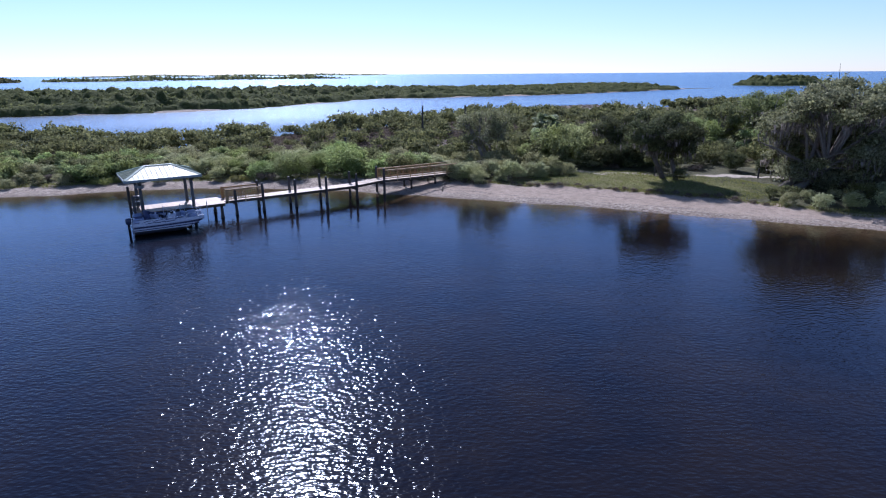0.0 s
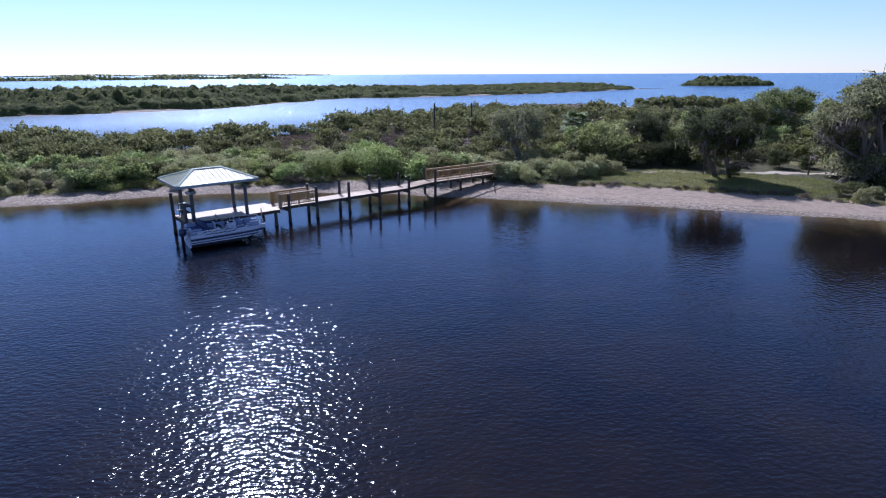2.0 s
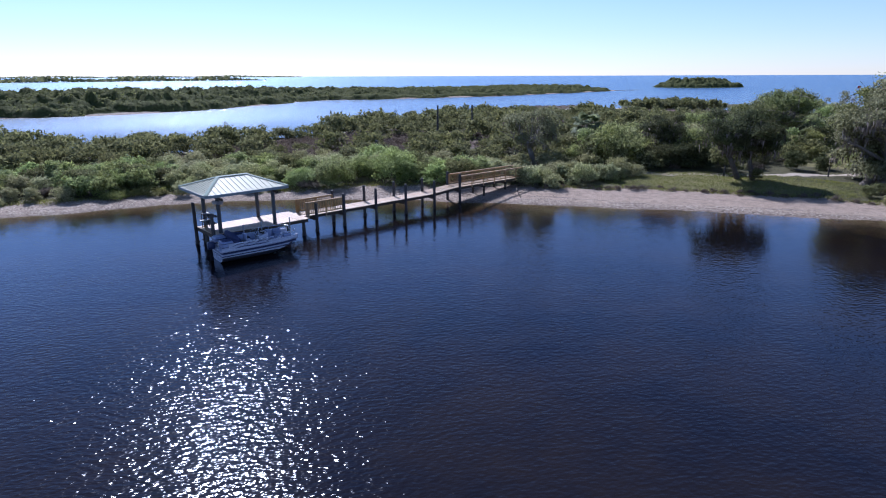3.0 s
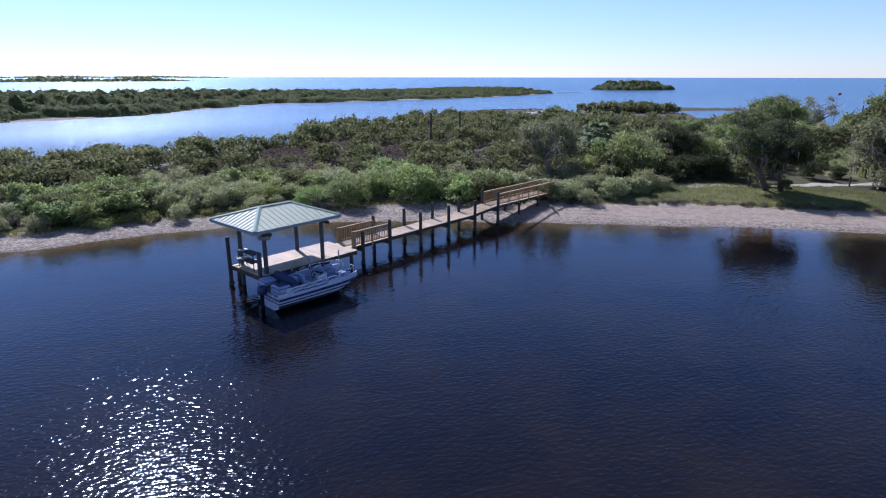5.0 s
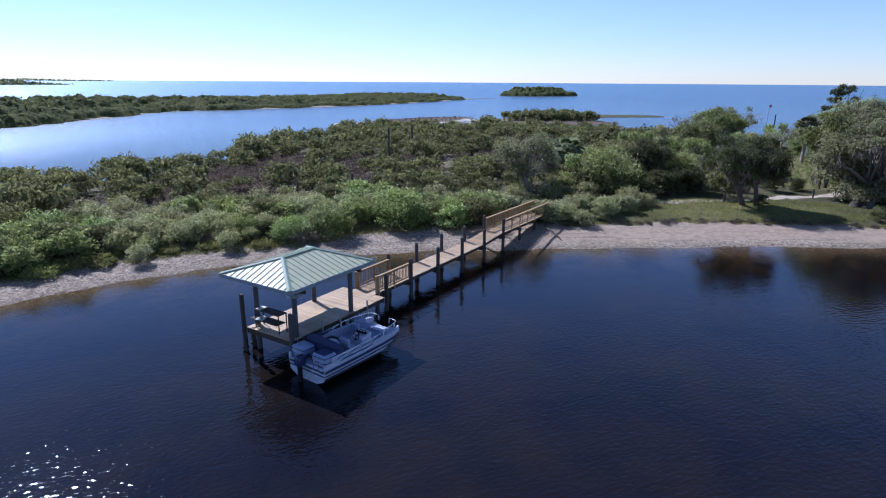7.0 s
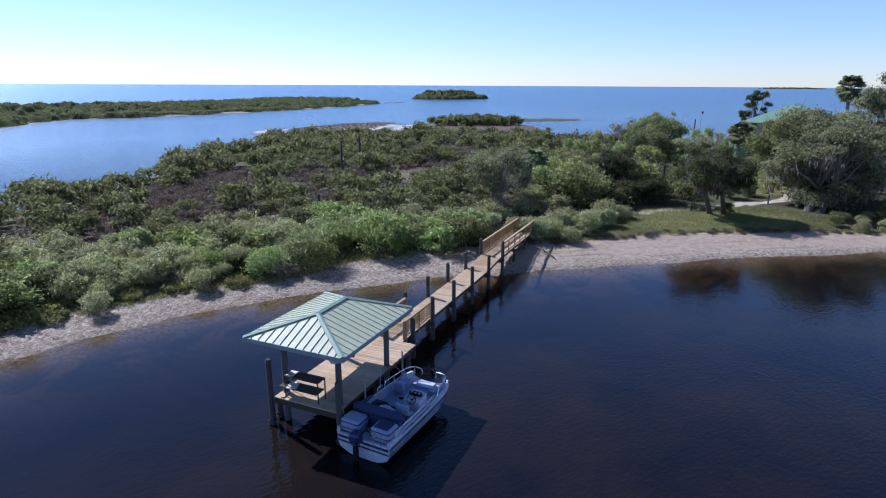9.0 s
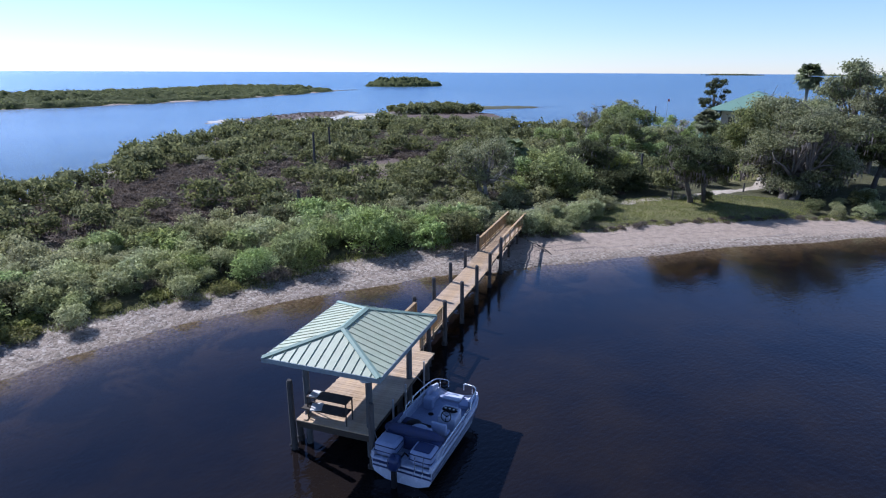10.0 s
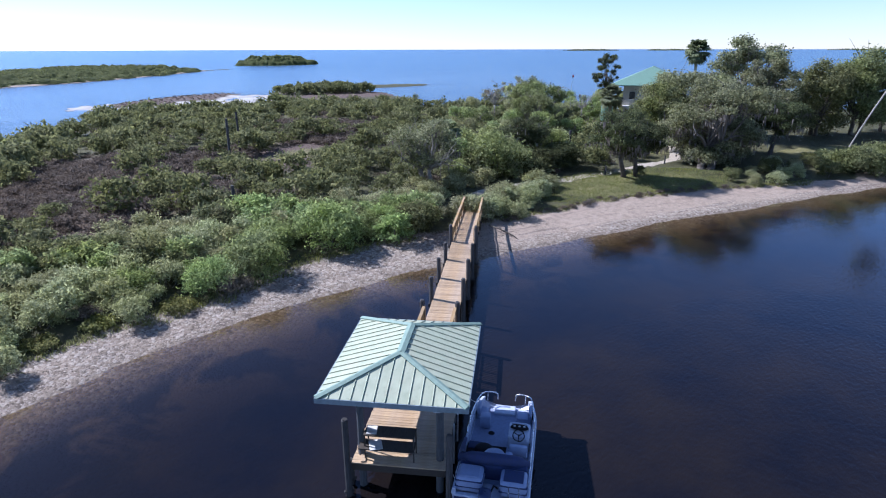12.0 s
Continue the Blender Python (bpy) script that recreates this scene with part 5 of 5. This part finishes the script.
            box(bm, 0.072, 0.928, y0 - 0.008, y1 + 0.008, z, z + 0.035, 0.012)
            part("stripe", bm, STRIPE, pod, "navy stripe")
        bm = bmesh.new()
        box(bm, 0.2, 0.8, y0 + 0.12, y1 - 0.12, 0.975, 1.0, 0.02)
        part("cushion", bm, NAVY if y0 < 0 else SHADE_VINYL, pod)
    for z0, z1 in ((0.15, 0.215), (0.30, 0.42)):
        bm = bmesh.new()
        box(bm, -0.012, -0.004, -1.1, 1.1, z0, z1)
        part("stripe", bm, STRIPE, hull, "navy stripe")
    bm = bmesh.new()
    box(bm, -0.08, 0.1, -1.08, 1.08, 0.43, 0.5, 0.03)
    part("swim_platform", bm, SHADE_WHITE, boat)
    # folded canvas across the boat and along the port side
    bm = bmesh.new()
    tube(bm, [(1.35, -1.06, 0.9), (1.2, -0.7, 1.03), (1.12, 0, 1.08), (1.12, 0.7, 1.05), (1.25, 1.02, 0.95), (1.7, 1.1, 0.86), (2.6, 1.11, 0.82)], [0.12, 0.19, 0.2, 0.2, 0.17, 0.10, 0.05], 10)
    part("folded_canopy", bm, NAVY, boat, "folded navy canvas canopy", True)
    bm = bmesh.new()
    box(bm, 0.95, 1.25, -1.05, 1.05, 0.45, 0.95, 0.06)
    part("lounge_back", bm, NAVY, boat, "navy-covered rear lounge back", True)
    bm = bmesh.new()
    box(bm, 1.25, 2.75, 0.5, 1.04, 0.469, 0.6, 0.04)
    part("bench_base", bm, BLACK, boat)
    bm = bmesh.new()
    box(bm, 1.3, 2.3, 0.55, 1.0, 0.595, 0.66, 0.03)
    part("bench_cushion", bm, BLACK, boat, "black seat cushion", True)
    bm = bmesh.new()
    box(bm, 2.32, 2.75, 0.55, 1.0, 0.595, 0.66, 0.03)
    part("bench_cushion", bm, NAVY, boat, "", True)
    # thin black sheet laid in for the shadowed area by the port lounge
    bm = bmesh.new()
    box(bm, 1.25, 2.9, -0.25, 1.0, 0.456, 0.468, 0.004)
    part("mat", bm, BLACK, boat, "black sheet for the shadowed lounge floor")
    bm = bmesh.new()
    bmesh.ops.create_uvsphere(bm, u_segments=16, v_segments=8, radius=0.34, matrix=pose(2.2, 0.45, 0.72) @ Matrix.Diagonal((1.1, 0.9, 0.35, 1)))
    part("round_cushion", bm, BLACK, boat, "round dark cushion", True)
    # helm chairs
    bm = bmesh.new()
    bmesh.ops.create_uvsphere(bm, u_segments=16, v_segments=9, radius=0.36, matrix=pose(1.78, 0.05, 0.80) @ Matrix.Diagonal((1.0, 1.0, 0.5, 1)))
    part("round_seat", bm, SHADE_VINYL, boat, "white round swivel seat", True)
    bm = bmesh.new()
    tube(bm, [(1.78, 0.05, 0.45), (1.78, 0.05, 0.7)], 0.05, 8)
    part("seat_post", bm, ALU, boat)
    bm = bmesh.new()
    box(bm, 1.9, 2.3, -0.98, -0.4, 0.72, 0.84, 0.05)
    seat = part("helm_seat", bm, SHADE_VINYL, boat, "white helm seat", True)
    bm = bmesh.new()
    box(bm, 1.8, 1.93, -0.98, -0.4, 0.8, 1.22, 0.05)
    part("seat_back", bm, SHADE_VINYL, seat, "", True)
    bm = bmesh.new()
    box(bm, 1.95, 2.25, -0.85, -0.5, 0.455, 0.73, 0.02)
    part("seat_base", bm, SHADE_WHITE, seat)
    bm = bmesh.new()
    box(bm, 1.38, 1.62, -0.55, -0.3, 0.46, 1.12, 0.08)
    part("side_cushion", bm, SHADE_VINYL, boat, "upright white cushion", True)
    # console with dash, wheel and screen
    bm = bmesh.new()
    box(bm, 2.75, 3.45, -1.0, -0.28, 0.455, 1.12, 0.06)
    bmesh.ops.translate(bm, vec=(0, 0, -0.14), verts=[v for v in bm.verts if v.co.x < 2.95 and v.co.z > 0.9])
    con = part("console", bm, SHADE_WHITE, boat, "white steering console")
    bm = bmesh.new()
    bmesh.ops.create_cone(bm, cap_ends=True, segments=24, radius1=1, radius2=0.9, depth=1, matrix=pose(3.13, -0.64, 1.135) @ Matrix.Diagonal((0.15, 0.31, 0.06, 1)))
    part("dash", bm, BLACK, con, "black oval instrument dash")
    for k in range(3):
        bm = bmesh.new()
        bmesh.ops.create_cone(bm, cap_ends=True, segments=14, radius1=0.045, radius2=0.04, depth=0.02, matrix=pose(3.12, -0.8 + 0.16 * k, 1.17))
        part("gauge", bm, ALU, con)
    bm = bmesh.new()
    box(bm, 3.3, 3.38, -0.9, -0.38, 1.1, 1.17, 0.02)
    part("cowl", bm, SHADE_WHITE, con)
    ring = [(2.72 + 0.07 * math.sin(a), -0.64 + 0.19 * math.cos(a), 1.06 + 0.17 * math.sin(a)) for a in np.linspace(0, math.tau, 17)]
    bm = bmesh.new()
    tube(bm, ring, 0.017, 6, False)
    wheel = part("steering_wheel", bm, BLACK, con, "black steering wheel")
    for a in (0.5, 2.6, 4.7):
        bm = bmesh.new()
        tube(bm, [(2.72, -0.64, 1.06), (2.72 + 0.07 * math.sin(a), -0.64 + 0.19 * math.cos(a), 1.06 + 0.17 * math.sin(a))], 0.014, 5)
        part("spoke", bm, BLACK, wheel)
    bm = bmesh.new()
    tube(bm, [(2.74, -0.64, 1.05), (2.86, -0.64, 1.0)], 0.03, 6)
    part("hub", bm, BLACK, wheel)
    # bow seats
    for y0, y1, xa, xb in ((0.55, 0.98, 4.6, 5.25), (-0.98, -0.42, 4.6, 5.2)):
        bm = bmesh.new()
        box(bm, xa, xb, y0, y1, 0.455, 0.55, 0.03)
        base = part("bow_seat", bm, SHADE_VINYL, boat, "white bow seat")
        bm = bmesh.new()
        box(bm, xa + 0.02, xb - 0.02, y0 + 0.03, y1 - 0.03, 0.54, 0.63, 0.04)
        part("cushion", bm, SHADE_VINYL, base, "", True)
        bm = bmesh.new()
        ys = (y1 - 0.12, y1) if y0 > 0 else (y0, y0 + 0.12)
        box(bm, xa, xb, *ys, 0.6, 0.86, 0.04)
        part("seat_back", bm, SHADE_VINYL, base, "", True)
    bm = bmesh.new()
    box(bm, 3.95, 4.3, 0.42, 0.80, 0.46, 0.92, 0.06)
    part("cooler", bm, SHADE_VINYL, boat, "white cushion box", True)
    # pale block for the patch of sunlight on the bow floor
    bm = bmesh.new()
    box(bm, 5.05, 5.68, -0.36, 0.4, 0.44, 0.53, 0.03)
    part("bow_sun_patch", bm, SHADE_WHITE, boat, "pale raised plate for the sunlit bow floor")
    for x, y in ((3.7, 0.35), (3.75, -0.35)):
        bm = bmesh.new()
        bmesh.ops.create_cone(bm, cap_ends=True, segments=16, radius1=0.11, radius2=0.11, depth=0.02, matrix=pose(x, y, 0.468))
        part("table_socket", bm, BLACK, boat)
    # rails
    def rail_run(pts, legs):
        bm = bmesh.new()
        tube(bm, pts, 0.022, 8, False)
        r = part("bow_rail", bm, CHROME, boat, "polished tube rail", True)
        for x, y, z in legs:
            bm = bmesh.new()
            tube(bm, [(x, y, 0.66), (x, y, z)], 0.018, 6)
            part("stanchion", bm, CHROME, r)
    for s in (1, -1):
        far = 3.55 if s > 0 else 4.2
        rail_run([(far, s * 1.1, 0.7), (far + 0.12, s * 1.1, 1.0), (4.4, s * 1.07, 1.0), (5.2, s * 0.98, 1.0), (5.5, s * 0.9, 1.0), (5.64, s * 0.78, 1.0), (5.68, s * 0.6, 1.0), (5.68, s * 0.4, 1.0), (5.68, s * 0.34, 0.95), (5.68, s * 0.33, 0.74)],
                 [(4.4, s * 1.07, 0.99), (5.2, s * 0.98, 0.99), (5.66, s * 0.7, 0.99)])
    rail_run([(2.95, 1.1, 0.7), (3.0, 1.1, 0.93), (3.4, 1.1, 0.96), (3.45, 1.1, 0.7)], [])
    rail_run([(0.95, -1.1, 0.68), (1.1, -1.1, 0.84), (3.0, -1.11, 0.86), (4.0, -1.1, 0.88), (4.12, -1.1, 0.7)], [(2.0, -1.1, 0.85), (3.0, -1.1, 0.86)])
    # outboard and ladder
    bm = bmesh.new()
    box(bm, -0.52, 0.0, -0.05, 0.33, 0.42, 0.86, 0.12)
    eng = part("outboard", bm, STRIPE, boat, "dark outboard motor", True)
    bm = bmesh.new()
    box(bm, -0.4, -0.2, 0.06, 0.22, -0.5, 0.55, 0.04)
    part("leg", bm, BLACK, eng)
    bm = bmesh.new()
    tube(bm, [(-0.15, 0.0, 0.7), (0.1, -0.1, 0.85), (0.2, -0.2, 0.7)], 0.03, 6)
    part("hose", bm, BLACK, eng)
    for y in (-0.55, -0.85):
        bm = bmesh.new()
        tube(bm, [(-0.05, y, 0.98), (-0.12, y, 0.4), (-0.3, y, 0.34)], 0.015, 6)
        part("ladder_rail", bm, CHROME, boat)
    return boat


build_boat()


def rope(a, b, sag):
    r = tagged_thing("mooring_rope", "thin pale mooring rope from boat to dock", "rope", "", tuple(a))
    bm = bmesh.new()
    d = Vector(b) - Vector(a)
    tube(bm, [d * t - Vector((0, 0, sag * 4 * t * (1 - t))) for t in np.linspace(0, 1, 9)], 0.012, 5)
    part("line", bm, ALU, r)


rope(DOCK @ Vector((4.6, 49.5, 1.45)), DOCK @ Vector((4.0, 48.8, 0.7)), 0.1)
rope(DOCK @ Vector((8.4, 49.5, 1.6)), DOCK @ Vector((8.6, 48.35, 0.8)), 0.12)

# ---- poles, house, tank ----
for x, y, h, a in ((-3.4, 90.0, 5.4, 1.0), (3.4, 99.5, 5.0, -0.6), (24.5, 66.5, 3.5, 0.3), (88, 107, 5.6, 0.5), (-12.5, 74, 2.6, -1.0)):
    p = tagged_thing("timber_pole", "old grey timber pole standing in the scrub", "pole", "poles in the scrub", (x, y, height_at(x, y)))
    bm = bmesh.new()
    tube(bm, [(0, 0, -0.3), (0.01 * a, 0, h * 0.5), (0.05 * a, 0, h)], [0.15, 0.14, 0.12], 9)
    part("shaft", bm, PILE, p)


for x, y, h in ((30.6, 57.9, 0.95), (21.2, 60.4, 1.0), (36.1, 61.0, 0.9)):
    p = tagged_thing("path_post", "short weathered timber post beside the sandy path", "post", "posts by the path", (x, y, height_at(x, y)))
    bm = bmesh.new()
    tube(bm, [(0, 0, -0.2), (0.01, 0, h * 0.6), (0.02, 0.01, h)], [0.085, 0.08, 0.075], 8)
    part("shaft", bm, PILE, p)


def build_house():
    h = tagged_thing("stilt_house", "cream stilt house with green hip roof behind the trees", "house", "", (63.5, 73.5, height_at(63.5, 73.5)), 20)
    a, b, z0, z1, zr = 5.0, 4.0, 3.4, 6.6, 9.3
    for x in (-a + 0.3, -2, 2, a - 0.3):
        for y in (-b + 0.3, 0, b - 0.3):
            bm = bmesh.new()
            box(bm, x - 0.15, x + 0.15, y - 0.15, y + 0.15, -0.2, z0)
            part("stilt", bm, STUCCO, h)
    bm = bmesh.new()
    box(bm, -a, a, -b, b, z0, z1)
    wall = part("wall", bm, STUCCO, h, "cream siding")
    for k in range(5):
        for s in (-1, 1):
            x = -a + 1.2 + k * 1.9
            bm = bmesh.new()
            box(bm, x - 0.5, x + 0.5, s * (b + 0.02) - 0.03, s * (b + 0.02) + 0.03, z0 + 0.9, z0 + 2.2)
            w = part("window", bm, STUCCO, h)
            bm = bmesh.new()
            box(bm, x - 0.43, x + 0.43, s * (b + 0.055) - 0.01, s * (b + 0.055) + 0.01, z0 + 0.97, z0 + 2.13)
            part("pane", bm, GLASS, w)
    for y in (-2.5, 0.2, 2.6):
        bm = bmesh.new()
        box(bm, -a - 0.05, -a + 0.02, y - 0.5, y + 0.5, z0 + 0.9, z0 + 2.2)
        w = part("window", bm, STUCCO, h)
        bm = bmesh.new()
        box(bm, -a - 0.07, -a - 0.052, y - 0.43, y + 0.43, z0 + 0.97, z0 + 2.13)
        part("pane", bm, GLASS, w)
    e = 2.0
    c = [(-a - e, -b - e), (a + e, -b - e), (a + e, b + e), (-a - e, b + e)]
    r0, r1 = (-1.6, 0, zr), (1.6, 0, zr)
    for f in ([(*c[0], z1), (*c[1], z1), r1, r0], [(*c[1], z1), (*c[2], z1), r1], [(*c[2], z1), (*c[3], z1), r0, r1], [(*c[3], z1), (*c[0], z1), r0]):
        bm = bmesh.new()
        slab(bm, f, 0.12)
        part("roof", bm, GREENROOF, h, "green metal roof slope")
    bm = bmesh.new()
    box(bm, -a - 2.2, -a - 0.01, -b, b, z0 - 0.2, z0)
    deck = part("balcony", bm, STUCCO, h, "pale timber balcony")
    for k in range(8):
        y = -b + 0.1 + k * (2 * b - 0.2) / 7
        bm = bmesh.new()
        box(bm, -a - 2.2, -a - 2.1, y - 0.05, y + 0.05, z0 + 0.002, z0 + 1.0)
        part("baluster", bm, STUCCO, deck)
    bm = bmesh.new()
    box(bm, -a - 2.22, -a - 2.08, -b, b, z0 + 1.002, z0 + 1.08)
    part("rail", bm, STUCCO, deck)
    return h


build_house()
tank = tagged_thing("water_tank", "dark green round water tank beside the house", "tank", "", (61.5, 80.0, height_at(61.5, 80)))
bm = bmesh.new()
bmesh.ops.create_cone(bm, cap_ends=True, segments=24, radius1=1.0, radius2=1.0, depth=2.6, matrix=pose(0, 0, 1.3))
part("body", bm, GREENROOF, tank)
bm = bmesh.new()
bmesh.ops.create_cone(bm, cap_ends=True, segments=24, radius1=1.05, radius2=0.2, depth=0.3, matrix=pose(0, 0, 2.75))
part("lid", bm, GREENROOF, tank)
flag = tagged_thing("flag_pole", "thin pole with a small red flag", "flag", "", (56, 84, height_at(56, 84)))
bm = bmesh.new()
tube(bm, [(0, 0, -0.2), (0, 0, 7.9)], [0.035, 0.025], 6)
part("pole", bm, ALU, flag)
bm = bmesh.new()
box(bm, 0.03, 0.5, -0.01, 0.01, 7.5, 7.85)
part("cloth", bm, RED, flag, "small red cloth")

# driftwood branch hanging from the bank into the water
branch = tagged_thing("fallen_branch", "dark fallen branch reaching from the bank into the water", "branch", "", (-0.6, 58.0, height_at(-0.6, 58.0)))
bm = bmesh.new()
tube(bm, [(0.3, 1.3, 0.3), (0, 0.2, 0.35), (-0.1, -1.2, 0.1), (-0.1, -2.4, -0.5)], [0.05, 0.06, 0.05, 0.03], 6)
tube(bm, [(-0.05, -0.5, 0.22), (0.15, -1.0, 0.3), (0.4, -1.3, 0.25)], [0.03, 0.02, 0.01], 5)
part("limb", bm, DARKBARK, branch)

# broken shell heaped along the beach
rubble_rng = np.random.default_rng(44)
n = 22000
rx = -36 + 40 * rubble_rng.uniform(0, 1, n) ** 1.3
ry = near_bank(rx) + rubble_rng.uniform(0.1, 1.0, n) * (beach_wide(rx) + 0.3)
rz, size = land_height(rx, ry), rubble_rng.uniform(0.015, 0.055, n) * rubble_rng.uniform(0.7, 1.2, n)
corner = np.array([(1, 0, 0), (-0.5, 0.85, 0.0), (-0.5, -0.85, 0.0), (0.1, 0.05, 0.55)])
turn = rubble_rng.uniform(0, math.tau, n)
c, sn = np.cos(turn)[:, None], np.sin(turn)[:, None]
v = np.stack([corner[:, 0] * c - corner[:, 1] * sn, corner[:, 0] * sn + corner[:, 1] * c, np.repeat(corner[None, :, 2], n, 0)], -1) * size[:, None, None]
v = v + np.stack([rx, ry, rz - 0.004], -1)[:, None]
tri = (np.arange(n)[:, None, None] * 4 + np.array([(0, 1, 3), (1, 2, 3), (2, 0, 3)])[None]).reshape(-1, 3)
tagged(new("shell_rubble", quads("shell_rubble", v.reshape(-1, 3), tri, [RUBBLE])), "pale broken shell and rubble on the beach", "shells", kind="stuff")

# ---- grass blades on the lawn and the beach edge ----


def tufts(name, places, size, material, label, seed):
    rng = np.random.default_rng(seed)
    p = np.repeat(np.array(places), 7, 0) + rng.normal(0, 0.09, (len(places) * 7, 2))
    z = land_height(p[:, 0], p[:, 1]) - 0.02
    n = len(p)
    a, w, h = rng.uniform(0, math.tau, n), rng.uniform(0.012, 0.03, n), size * rng.uniform(0.5, 1.4, n)
    root = np.stack([p[:, 0], p[:, 1], z], 1)
    side = np.stack([np.cos(a) * w, np.sin(a) * w, 0 * a], 1)
    tip = np.stack([rng.normal(0, 0.35, n) * h, rng.normal(0, 0.35, n) * h, h], 1)
    v = np.stack([root + side, root - side, root + tip], 1).reshape(-1, 3)
    return tagged(new(name, quads(name, v, faces_for(v), [material])), label, "grass", kind="stuff")


lawn_spots = scatter(31, 5200, 4, 36, 46, 64, 0.16, lambda x, y: (ellipse(x, y, 19.5, 56.8, 12, 5, -24) > 0) & (back(x, y) > beach_wide(x)))
tufts("lawn_grass", lawn_spots, 0.14, L_GOLD, "short yellow-green grass on the lawn", 1)
edge_spots = scatter(32, 2200, -62, 36, 44, 66, 0.14, lambda x, y: (np.abs(back(x, y) - beach_wide(x) - 0.2 - 0.4 * wobble(x, y, 3)) < 0.55) & ~((x > -6) & (x < 0)))
tufts("beach_grass", edge_spots, 0.2, L_GOLD, "tufts of yellow-green grass at the beach edge", 2)

# ---- boards of the deck, one by one ----
for owner, u0, u1, v0, v1 in ((build_platform_ob, 4.26, 10.76, 49.5, 52.42), (build_pier_ob, 10.77, 34.45, 50.22, 51.68)):
    bm = bmesh.new()
    box(bm, -0.069, 0.069, v0, v1, -0.019, 0.019, 0.004)
    me = bpy.data.meshes.new("plank")
    bm.to_mesh(me)
    bm.free()
    me.materials.append(DECK)
    u = u0 + 0.07
    jig = random.Random(3)
    while u < u1:
        ob = new("plank", me)
        ob.parent = owner
        ob.matrix_basis = Matrix.Translation((u, jig.uniform(-0.015, 0.015), deck_z(u) - 0.019 + jig.uniform(-0.003, 0.003)))
        u += 0.146
